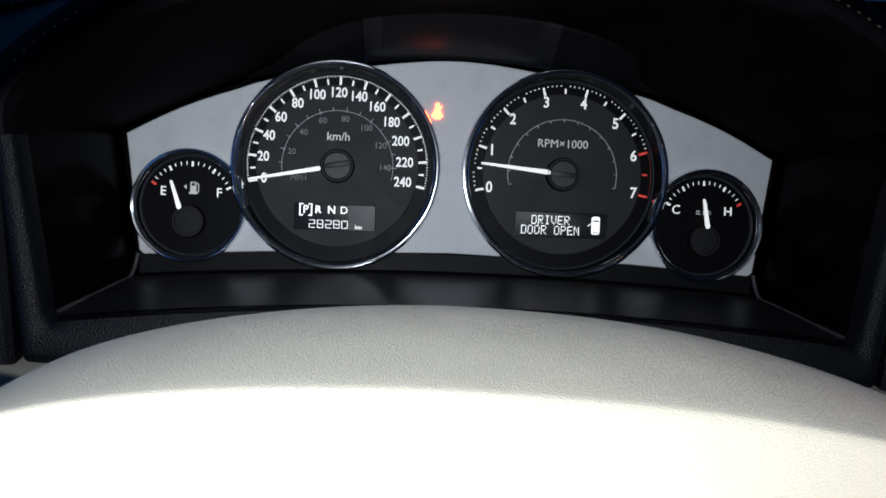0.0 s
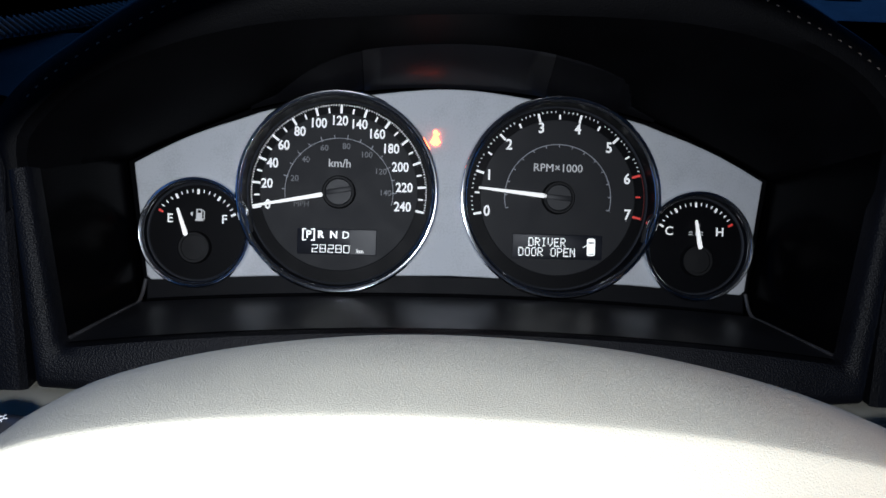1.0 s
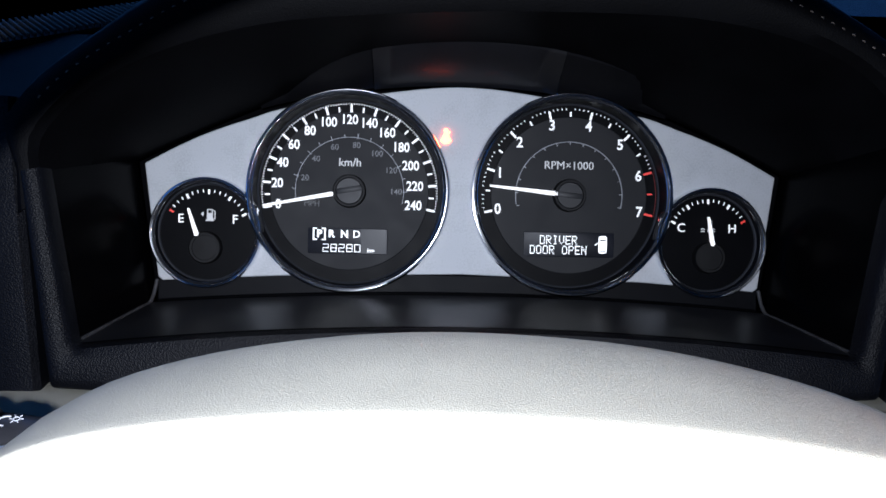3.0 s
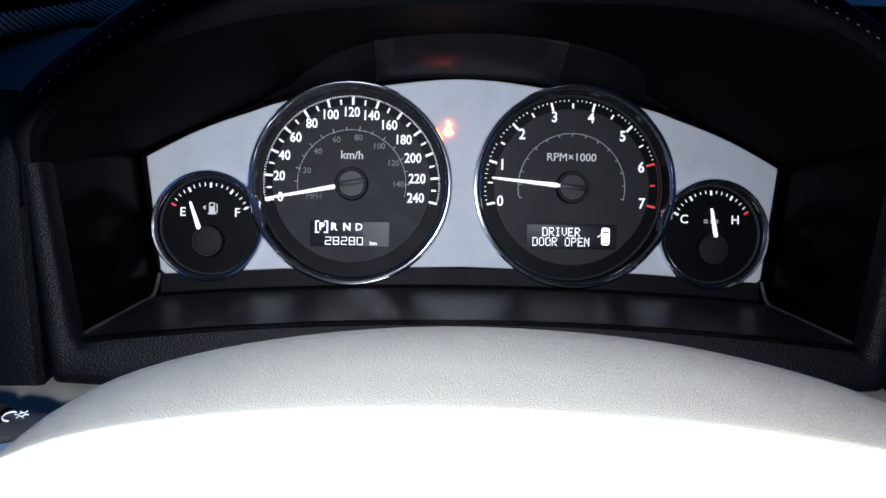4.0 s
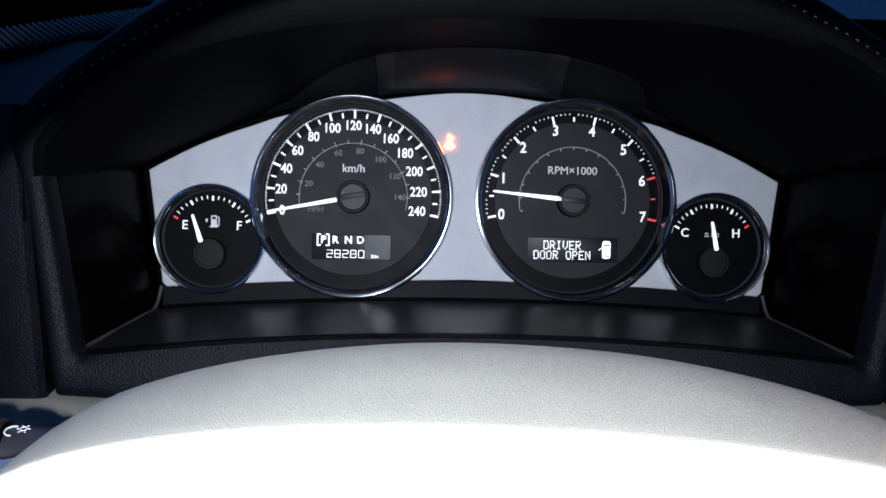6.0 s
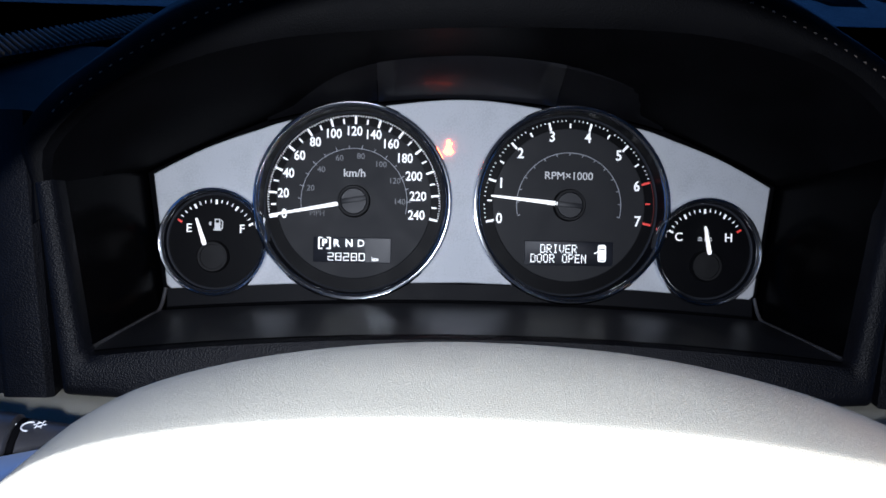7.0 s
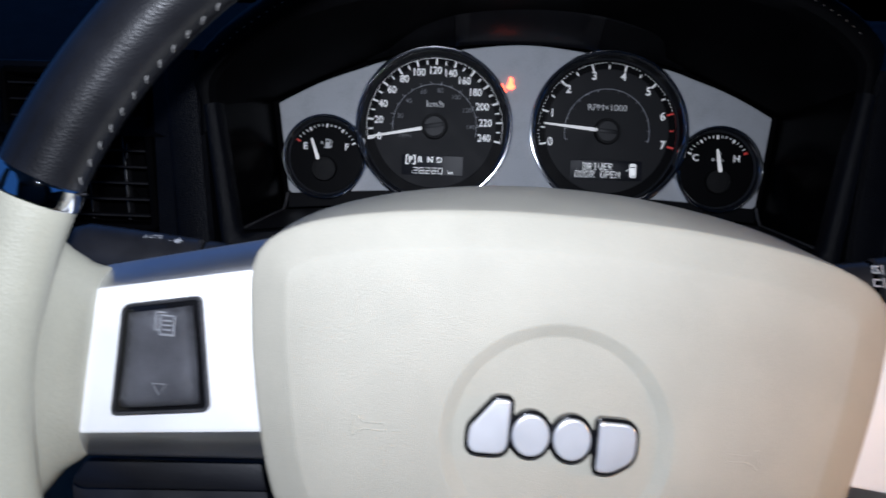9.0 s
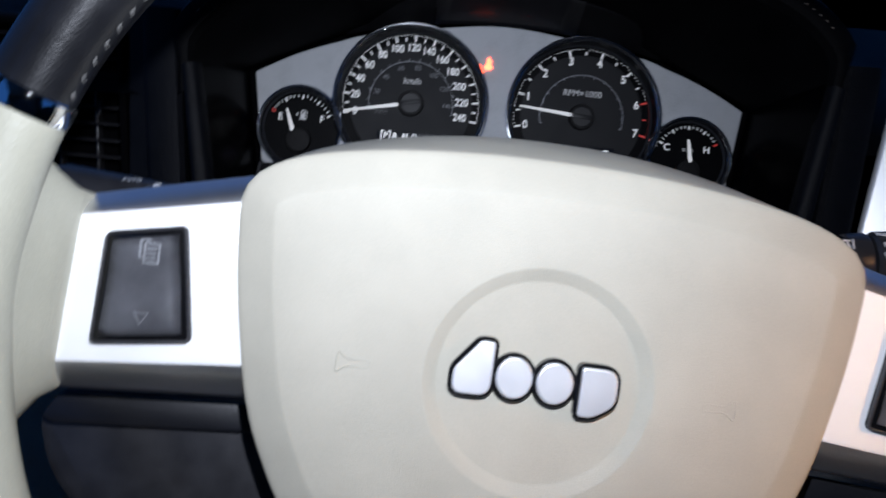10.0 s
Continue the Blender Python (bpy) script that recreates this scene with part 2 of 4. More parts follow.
def writing(text, size, bold=0.0, depth=0.00025, wide=1.0):
    """A mesh of built-in lettering, centred, in the xz plane, facing -y."""
    cu = bpy.data.curves.new("lettering", "FONT")
    cu.body, cu.size, cu.align_x, cu.align_y = text, size, "CENTER", "CENTER"
    cu.offset, cu.extrude, cu.resolution_u = bold * size, depth, 3
    ob = bpy.data.objects.new("lettering", cu)
    me = bpy.data.meshes.new_from_object(ob)
    bm = bmesh.new()
    bm.from_mesh(me)
    bpy.data.objects.remove(ob)
    bpy.data.curves.remove(cu)
    bpy.data.meshes.remove(me)
    bmesh.ops.remove_doubles(bm, verts=bm.verts, dist=size * 1e-4)
    bmesh.ops.transform(bm, matrix=pose(0, 0, 0, 90, 0, 0) @ Matrix.Diagonal((wide, 1, 1, 1)), verts=bm.verts)
    return bm


def bars(rects, y, depth=0.0003, bm=None):
    """Flat printed bars: (x, z, width, height, lean in degrees)."""
    for x, z, w, h, *lean in rects:
        bm = box((w, depth, h), (x, y, z), 0, pose(0, 0, 0, 0, -(lean[0] if lean else 0), 0), bm)
    return bm


def turned(cx, cz, angle, r, y):
    """The pose of a piece built pointing along +x at the radius r and angle (degrees, from +x upwards) round (cx, cz)."""
    return pose(cx, y, cz, 0, -angle, 0) @ Matrix.Translation((r, 0, 0))


# ---- instrument fascia ----
FACE = 0.013
LEFT, RIGHT = (-0.0657, 0.0230), (0.0630, 0.0234)
SMALL_L, SMALL_R = (-0.1450, -0.0030), (0.1438, -0.0022)
half = [(-0.1805, 0.0357), (-0.1695, 0.0419), (-0.1538, 0.0500), (-0.1380, 0.0566), (-0.1221, 0.0622), (-0.0999, 0.0693), (-0.0423, 0.0793), (0, 0.0832)]
top_edge = [Vector((p[0], p[1])) for p in smooth_line([(x, z, 0) for x, z in half + [(-x, z) for x, z in half[-2::-1]]], 60)]
fascia_outline = top_edge + [Vector(p) for p in ((0.1720, -0.0285), (0.1695, -0.0306), (0.1027, -0.0264), (0, -0.0238), (-0.1030, -0.0264), (-0.1695, -0.0302), (-0.1720, -0.0280))]
cluster = thing("instrument_fascia", "satin silver instrument fascia panel with four round dial openings", "fascia panel", (0, 0.0, -0.03))


def punched(bm, mat):
    """A panel with the four dial openings cut through it."""
    ob = new("blank", finish(bm, "panel", mat))
    cutters = []
    for (cx, cz), r in (((-0.0654, 0.0227), 0.0550), ((0.0623, 0.0231), 0.0553), ((-0.1453, -0.0026), 0.0290), ((0.1433, -0.0026), 0.0297)):
        cut = new("cutter", finish(disc(r, -0.02, 0.03, (cx, 0, cz)), "cutter", mat))
        mod = ob.modifiers.new("hole", "BOOLEAN")
        mod.operation, mod.object, mod.solver = "DIFFERENCE", cut, "EXACT"
        cutters.append(cut)
    bpy.context.view_layer.update()
    me = bpy.data.meshes.new_from_object(ob.evaluated_get(bpy.context.evaluated_depsgraph_get()))
    for o in [ob] + cutters:
        bpy.data.objects.remove(o)
    me.polygons.foreach_set("use_smooth", [False] * len(me.polygons))
    return me


part("panel", punched(plate(fascia_outline, 0.0, 0.004, 0.0006), SILVER), SILVER, cluster)
part("backing", plate([(-0.196, -0.048), (0.196, -0.048), (0.196, 0.1), (-0.196, 0.1)], 0.022, 0.026), LINING, cluster)
strip_outline = [(-0.1725, -0.0245), (0.1725, -0.0245)] + [(0.1725 * k / 12, -0.0346 - 0.0068 * (k / 12) ** 2) for k in range(12, -13, -1)]
part("lower_strip", punched(plate(strip_outline, 0.0020, 0.0050, 0.0005), STRIP), STRIP, cluster, "black strip under the silver panel")


# ---- gauges ----
def gauge(name, label, centre, radius):
    """Bezel with a rounded chrome lip and a fine inner bead, a dark funnel, a grey ring and the black dial plate."""
    g = thing(name, label, "gauge", (centre[0], FACE + 0.006, centre[1]))
    x, z = centre
    R, big = radius, radius > 0.04
    lip, top, flank = (0.00095, -0.0053, 0.0010) if big else (0.00075, -0.0043, 0.0008)
    # nearly flat crown with finely rounded edges between a sloping flank and a steep inner wall
    e = 0.00030
    r1 = R - flank - 2 * lip
    bow = 2 * (lip - e) / (math.sin(radians(4.5)) + math.sin(radians(2.4)))
    arc = lambda cr, cy, rad, turns: [(cr + rad * math.sin(radians(t)), cy - rad * math.cos(radians(t))) for t in turns]
    profile = arc(r1 + 2 * lip - e, top + e, e, (75, 60, 45, 32, 20, 10)) + arc(r1 + e + bow * math.sin(radians(2.4)), top + bow, bow, (4.5, 3, 1.5, 0, -1.2, -2.4)) + arc(r1 + e, top + e, e, (-10, -20, -32, -45, -60, -75, -90))
    part("bezel", revolve([(R, 0.0030), (R, -0.0004), (R - flank * 0.35, top + 0.0012)] + profile + [(r1, 0.0020), (r1 + lip, 0.0030), (R, 0.0030)], (x, 0, z), 160), CHROME, g, "polished chrome bezel ring", angle=24)
    part("inner_ring", revolve([(r1, top + lip * 1.3), (r1 - 0.0006, top + lip * 1.5), (r1 - 0.0010, top + 0.0016), (r1 - 0.0012, -0.0010), (r1 - 0.0016, FACE - 0.0012), (r1 - 0.0016, FACE + 0.0008), (r1 - 0.0004, FACE + 0.0008), (r1, -0.0010)], (x, 0, z), 128), DARK_CHROME, g, "dark polished inner ring")
    b = 0.00022
    bead = [(r1 - 0.0011 + b * math.cos(t), top + 0.0017 + b * math.sin(t)) for t in (2 * math.pi * k / 8 for k in range(9))]
    part("inner_bead", revolve(bead, (x, 0, z), 128), CHROME, g, "fine chrome inner line")
    part("shadow_ring", revolve([(r1 - 0.0015, FACE - 0.0014), (r1 - 0.0022, FACE - 0.0010), (r1 - 0.0025, FACE - 0.0004), (r1 - 0.0025, FACE + 0.0012), (r1 - 0.0015, FACE + 0.0012)], (x, 0, z), 128), RING_GREY, g, "dull grey ring round the scale")
    part("dial_face", disc(r1 - 0.0017, FACE + 0.0004, FACE + 0.004, (x, 0, z), 96), TRACK, g, "black dial face")
    return g


def ticks(g, centre, marks, name="tick_mark", lift=0.0):
    """marks: (angle, radius, length, width, material); equal ones share a mesh."""
    store = {}
    for angle, r, length, width, mat in marks:
        key = (length, width, mat.name)
        if key not in store:
            store[key] = finish(box((length, 0.0004, width)), name, mat)
        part(name, store[key], mat, g, "", turned(centre[0], centre[1], angle, r, FACE - lift))


def needle(g, base, tip, w0, w1, y):
    b, t = Vector(base), Vector(tip)
    d = (t - b).normalized()
    n = Vector((-d.y, d.x))
    o = [b + n * w0 / 2, t + n * w1 / 2, t - n * w1 / 2, b - n * w0 / 2]
    part("needle", plate(rounded(o, w0 * 0.5, 4), y, y + 0.0014, 0.0004), NEEDLE, g, "lit white needle")


def speedometer():
    c = LEFT
    g = gauge("speedometer", "round black speedometer with white numerals and chrome bezel", (-0.0654, 0.0227), 0.0582)
    part("dial_centre", disc(0.0462, FACE - 0.0004, FACE + 0.001, (c[0], 0, c[1]), 96), DIAL, g, "graphite grey dial centre")
    sweep = lambda v: 191.8 - 0.850 * v
    ticks(g, c, [(sweep(v), 0.0484, 0.0048, 0.0013, LIT) for v in range(0, 241, 20)] + [(sweep(v), 0.0478, 0.0030, 0.0010, LIT) for v in range(10, 240, 20)])
    fine = None
    for v in range(0, 241, 2):
        a = radians(sweep(v))
        fine = box((0.0010, 0.0004, 0.00036), (c[0] + 0.0509 * math.cos(a), FACE, c[1] + 0.0509 * math.sin(a)), 0, pose(0, 0, 0, 0, -sweep(v), 0), fine)
    tagged(part("fine_scale", fine, LIT, g, "dotted outer scale"), kind="stuff")
    for v in range(0, 241, 20):
        a = radians(sweep(v))
        x, z = 0.0418 * math.cos(a), 0.0415 * math.sin(a)
        x -= 0.0009 + 0.0028 * max(0, math.cos(a)) if v >= 100 else 0.0003
        part("numeral", writing(str(v), 0.0077, 0.019, wide=0.87), LIT, g, "", Matrix.Translation((c[0] + x, FACE - 0.0008, c[1] + z + (0.0010 if v == 240 else 0))))
    part("unit_lettering", writing("km/h", 0.0066, 0.008), LIT_MID, g, "", Matrix.Translation((c[0], FACE - 0.0008, c[1] + 0.0166)))
    arc = [(c[0] + 0.0315 * math.cos(radians(a)), FACE - 0.0006, c[1] + 0.0315 * math.sin(radians(a))) for a in range(-13, 195, 4)]
    part("inner_arc", tube(arc, 0.00022, 6), FAINT, g, "thin grey miles scale")
    ticks(g, c, [(191.8 - 0.85 * 1.609 * v, 0.0322, 0.0022 if v % 20 else 0.0030, 0.0004, FAINT) for v in range(10, 150, 10)], "mile_tick", 0.0006)
    for v in range(20, 150, 20):
        a = radians(191.8 - 0.85 * 1.609 * v)
        part("mile_numeral", writing(str(v), 0.0048, 0.004), DIM, g, "", Matrix.Translation((c[0] + 0.0270 * math.cos(a), FACE - 0.0008, c[1] + 0.0270 * math.sin(a))))
    part("mile_lettering", writing("MPH", 0.0046), DIMMER, g, "", Matrix.Translation((c[0] - 0.0218, FACE - 0.0008, c[1] - 0.0076)))
    hub = part("needle_hub", revolve([(0.0098, FACE), (0.0096, FACE - 0.004), (0.0090, FACE - 0.0052), (0.0080, FACE - 0.0052), (0.0078, FACE - 0.0044), (0.00001, FACE - 0.0046)], (c[0], 0, c[1]), 48), CAP, g, "black needle hub")
    part("hub_cap", disc(0.0077, FACE - 0.0050, FACE - 0.0040, (c[0], 0, c[1]), 40), CAP_TOP, hub, "dark grey hub cap")
    part("hub_rib", box((0.0150, 0.0008, 0.0030), (0, 0, 0), 0.0003), CAP_TOP, hub, "", pose(c[0], FACE - 0.0051, c[1] + 0.0008, 0, -10, 0))
    a = radians(190.8)
    needle(g, (c[0] + 0.0094 * math.cos(a), c[1] + 0.0094 * math.sin(a)), (c[0] + 0.0505 * math.cos(a), c[1] + 0.0505 * math.sin(a)), 0.0026, 0.0012, FACE - 0.0052)
    # gear and distance display
    lcd = part("display", plate(rounded([(c[0] - 0.0236, c[1] - 0.0366), (c[0] + 0.0226, c[1] - 0.0366), (c[0] + 0.0226, c[1] - 0.0216), (c[0] - 0.0236, c[1] - 0.0216)], 0.0008), FACE - 0.0010, FACE + 0.001, 0.0003), SCREEN, g, "dark display with gear letters and distance")
    # Torch reflection on the right of the glass, put in as a paler plate.
    part("pale_window", box((0.0150, 0.0004, 0.0142), (c[0] + 0.0147, FACE - 0.0011, c[1] - 0.0291)), SCREEN_GLARE, lcd, "torch glare on the display glass, put in as paler colour")
    for i, ch in enumerate("PRND"):
        part("gear_letter", writing(ch, 0.0060, 0.024 if i < 3 else 0.004), PIXEL, lcd, "", Matrix.Translation((c[0] - 0.0170 + 0.0070 * i + (0.0006 if i > 1 else 0), FACE - 0.0016, c[1] - 0.0252)))
    x, z = c[0] - 0.0170, c[1] - 0.0252
    part("gear_frame", bars([(x + i * 0.0033, z, 0.0008, 0.0070) for i in (-1, 1)] + [(x + i * 0.0024, z + k * 0.0032, 0.0020, 0.0007) for i in (-1, 1) for k in (-1, 1)], FACE - 0.0016), PIXEL, lcd, "bracket frame round the selected gear")
    segments = {"2": "abged", "8": "abcdefg", "0": "abcdef"}
    w, h, s = 0.0031, 0.0021, 0.0004
    shape = {"a": (0, h, w, s), "g": (0, 0, w, s), "d": (0, -h, w, s), "f": (-w / 2, h / 2, s, h), "b": (w / 2, h / 2, s, h), "e": (-w / 2, -h / 2, s, h), "c": (w / 2, -h / 2, s, h)}
    for i, ch in enumerate("28280"):
        rects = [(c[0] - 0.0132 + 0.0046 * i + shape[k][0], c[1] - 0.0332 + shape[k][1], *shape[k][2:]) for k in segments[ch]]
        part("digit", bars(rects, FACE - 0.0016), PIXEL, lcd)
    part("distance_unit", writing("km", 0.0034, 0.006), PIXEL, lcd, "", Matrix.Translation((c[0] + 0.0131, FACE - 0.0016, c[1] - 0.0344)))


DOTS = {"D": "11110 10001 10001 10001 10001 10001 11110", "R": "11110 10001 10001 11110 10100 10010 10001", "I": "01110 00100 00100 00100 00100 00100 01110",
        "V": "10001 10001 10001 10001 10001 01010 00100", "E": "11111 10000 10000 11110 10000 10000 11111", "O": "01110 10001 10001 10001 10001 10001 01110",
        "P": "11110 10001 10001 11110 10000 10000 10000", "N": "10001 11001 10101 10101 10011 10001 10001"}


def tachometer():
    c = RIGHT
    g = gauge("tachometer", "round black rev counter with red zone and chrome bezel", (0.0623, 0.0231), 0.0586)
    part("dial_centre", disc(0.0462, FACE - 0.0004, FACE + 0.001, (c[0], 0, c[1]), 96), DIAL, g, "graphite grey dial centre")
    sweep = lambda v: 192.3 - 29.25 * v
    ticks(g, c, [(sweep(v), 0.0484, 0.0048, 0.0013, LIT) for v in range(0, 6)] + [(sweep(v), 0.0484, 0.0052, 0.0013, LIT_RED) for v in (6, 7)])
    ticks(g, c, [(sweep(v + 0.5), 0.0478, 0.0028, 0.0010, LIT) for v in range(0, 6)] + [(sweep(6.5), 0.0480, 0.0028, 0.0009, LIT_RED)])
    fine = None
    for k in range(0, 71):
        a = radians(sweep(k / 10))
        if k % 5 and k < 60:
            fine = box((0.0010, 0.0004, 0.00045), (c[0] + 0.0508 * math.cos(a), FACE, c[1] + 0.0508 * math.sin(a)), 0, pose(0, 0, 0, 0, -sweep(k / 10), 0), fine)
    tagged(part("fine_scale", fine, LIT, g, "dotted outer scale"), kind="stuff")
    zone = [(c[0] + 0.0516 * math.cos(radians(a)), FACE - 0.0002, c[1] + 0.0516 * math.sin(radians(a))) for a in range(-13, 18, 3)]
    part("red_zone", tube(zone, 0.0002, 6), RED, g, "thin red arc")
    for v in range(0, 8):
        a = radians(sweep(v))
        part("numeral", writing(str(v), 0.0086, 0.019, wide=0.9), LIT, g, "", Matrix.Translation((c[0] + 0.0428 * math.cos(a) - 0.0001, FACE - 0.0008, c[1] + 0.0420 * math.sin(a))))
    part("unit_lettering", writing("RPM×1000", 0.0066, 0.0), LIT_MID, g, "", Matrix.Translation((c[0] - 0.0004, FACE - 0.0008, c[1] + 0.0174)))
    arc = [(c[0] + 0.0315 * math.cos(radians(a)), FACE - 0.0006, c[1] + 0.0315 * math.sin(radians(a))) for a in range(-13, 195, 4)]
    part("inner_arc", tube(arc, 0.00028, 6), FAINT, g, "thin grey inner arc")
    ticks(g, c, [(sweep(v / 2), 0.0307, 0.0016, 0.0005, FAINT) for v in range(0, 15)], "arc_tick", 0.0006)
    hub = part("needle_hub", revolve([(0.0098, FACE), (0.0096, FACE - 0.004), (0.0090, FACE - 0.0052), (0.0080, FACE - 0.0052), (0.0078, FACE - 0.0044), (0.00001, FACE - 0.0046)], (c[0], 0, c[1]), 48), CAP, g, "black needle hub")
    part("hub_cap", disc(0.0077, FACE - 0.0050, FACE - 0.0040, (c[0], 0, c[1]), 40), CAP_TOP, hub, "dark grey hub cap")
    part("hub_rib", box((0.0150, 0.0008, 0.0030), (0, 0, 0), 0.0003), CAP_TOP, hub, "", pose(c[0], FACE - 0.0051, c[1], 0, 5, 0))
    a = radians(174.4)
    needle(g, (c[0] + 0.0072 * math.cos(a), c[1] + 0.0072 * math.sin(a)), (c[0] + 0.0474 * math.cos(a), c[1] + 0.0474 * math.sin(a)), 0.0028, 0.0012, FACE - 0.0052)
    lcd = part("display", plate(rounded([(c[0] - 0.0262, c[1] - 0.0362), (c[0] + 0.0272, c[1] - 0.0362), (c[0] + 0.0272, c[1] - 0.0216), (c[0] - 0.0262, c[1] - 0.0216)], 0.0008), FACE - 0.0010, FACE + 0.001, 0.0003), SCREEN, g, "dark message display with white dot lettering")
    px, pz = 0.00062, 0.00075
    for word, x0, z0 in (("DRIVER", -0.0165, -0.0240), ("DOOR", -0.0223, -0.0298), ("OPEN", -0.0032, -0.0298)):
        for i, ch in enumerate(word):
            rects = [(c[0] + x0 + 0.0038 * i + col * px, c[1] + z0 - row * pz, px * 0.80, pz * 0.80) for row, line in enumerate(DOTS[ch].split()) for col, bit in enumerate(line) if bit == "1"]
            part("dot_letter", bars(rects, FACE - 0.0016), PIXEL, lcd)
    x, z = c[0] + 0.0205, c[1] - 0.0286
    part("car_symbol", plate(rounded([(x - 0.0024, z - 0.0052), (x + 0.0024, z - 0.0052), (x + 0.0024, z + 0.0052), (x - 0.0024, z + 0.0052)], 0.0016), FACE - 0.0018, FACE - 0.001, 0.0002), PIXEL, lcd, "small white car seen from above")
    part("car_glass", bars([(x, z + 0.0026, 0.0034, 0.0008), (x, z - 0.0040, 0.0032, 0.0005)], FACE - 0.0019), SCREEN, lcd)
    part("open_door", bars([(x - 0.0036, z + 0.0004, 0.0026, 0.0005, 35)], FACE - 0.0016), PIXEL, lcd, "open driver's door mark")


def pump_icon(x, z):
    y, k = FACE - 0.0004, 1.1
    rects = [(0, -0.0008, 0.0030, 0.0034), (-0.0012, 0.0018, 0.0006, 0.0018), (0.0012, 0.0018, 0.0006, 0.0018), (0, 0.0026, 0.0030, 0.0006), (0, -0.0029, 0.0042, 0.0008), (0.0026, -0.0004, 0.0005, 0.0036), (0.0022, -0.0022, 0.0012, 0.0005), (0.0024, 0.0018, 0.0014, 0.0005, -45), (-0.0043, 0.0003, 0.0004, 0.0008), (-0.0039, 0.0003, 0.0004, 0.0016), (-0.0035, 0.0003, 0.0004, 0.0022)]
    return bars([(x + a * k, z + b * k, w * k, h * k, *lean) for a, b, w, h, *lean in rects], y)


def heat_icon(x, z):
    y = FACE - 0.0004
    wave = [(x + a, z + b, 0.0013, 0.0005, lean) for a, b, lean in ((-0.0034, -0.0010, 25), (-0.0023, -0.0010, -25), (0.0027, -0.0010, 25), (0.0038, -0.0010, -25), (-0.0034, -0.0024, 25), (-0.0023, -0.0024, -25), (0.0027, -0.0024, 25), (0.0038, -0.0024, -25))]
    return bars([(x + 0.0008, z + 0.0008, 0.0009, 0.0062), (x + 0.0018, z + 0.0034, 0.0014, 0.0005), (x + 0.0018, z + 0.0021, 0.0014, 0.0005), (x + 0.0018, z + 0.0008, 0.0014, 0.0005), (x + 0.0008, z - 0.0020, 0.0018, 0.0018)] + wave, y)


def small_gauge(name, label, c, first, last, red_first, left_text, right_text, hub_at, base, tip, icon):
    g = gauge(name, label, (c[0] - (0.0003 if c[0] < 0 else 0.0005), -0.0026), 0.0318 if c[0] < 0 else 0.0324)
    left = c[0] < 0
    c = (c[0] - (0.0009 if left else 0), c[1])
    for i in range(17):
        a = first + (last - first) * i / 16
        big = i % 4 == 0
        red = i == (0 if red_first else 16)
        ticks(g, c, [(a, 0.0235 if big else 0.0240, 0.0028 if big else 0.0019, 0.0012 if big else 0.0005, LIT_RED if red else LIT)])
    for text, x in ((left_text, -0.0148 if left else -0.0163), (right_text, 0.0159 if left else 0.0137)):
        part("letter", writing(text, 0.0071, 0.008), LIT, g, "", Matrix.Translation((c[0] + x, FACE - 0.0006, c[1] + 0.0078)))
    part("symbol", icon(c[0] + (0.0016 if left else -0.0006), c[1] + (0.0104 if left else 0.0086)), LIT_MID, g, "small white symbol")
    hx, hz = hub_at
    part("needle_hub", revolve([(0.0094, FACE), (0.0092, FACE - 0.0035), (0.0085, FACE - 0.0046), (0.0072, FACE - 0.0046), (0.0070, FACE - 0.0038), (0.00001, FACE - 0.0040)], (hx, 0, hz), 40), CAP, g, "black needle hub")
    needle(g, base, tip, 0.0027, 0.0013, FACE - 0.0050)
    return g


speedometer()
tachometer()
FACE = 0.004
c = SMALL_L
small_gauge("fuel_gauge", "small round black fuel gauge, needle near empty", c, 149, 27, True, "E", "F", (c[0] - 0.0012, c[1] - 0.0084), (c[0] - 0.0056, c[1] - 0.0018), (c[0] - 0.0108, c[1] + 0.0138), pump_icon)
c = SMALL_R
small_gauge("temperature_gauge", "small round black engine temperature gauge, needle in the middle", c, 152, 31, False, "C", "H", (c[0] + 0.0001, c[1] - 0.0091), (c[0] + 0.0014, c[1] - 0.0022), (c[0] - 0.0015, c[1] + 0.0145), heat_icon)


def belt_light():
    x, z = -0.0106, 0.0548
    g = thing("seat_belt_light", "glowing orange seat belt warning symbol on the silver fascia", "warning light", (x, 0, z))
    head = disc(0.0014, -0.0009, 0.0002, (x, 0, z + 0.0034), 20, 0.0002)
    trunk = [(-0.0010, 0.0022), (0.0010, 0.0022), (0.0017, 0.0004), (0.0034, -0.0026), (0.0020, -0.0031), (0.0018, -0.0040), (0.0004, -0.0042), (0, -0.0034), (-0.0004, -0.0042), (-0.0018, -0.0040), (-0.0020, -0.0031), (-0.0034, -0.0026), (-0.0017, 0.0004)]
    part("figure", plate(rounded([(x + u, z + w) for u, w in trunk], 0.0006), -0.0009, 0.0002, 0.0002, head), AMBER, g)
    part("belt", bars([(x + 0.0019, z + 0.0022, 0.0007, 0.0018, -32)], -0.0011, 0.0004), AMBER, g)


belt_light()

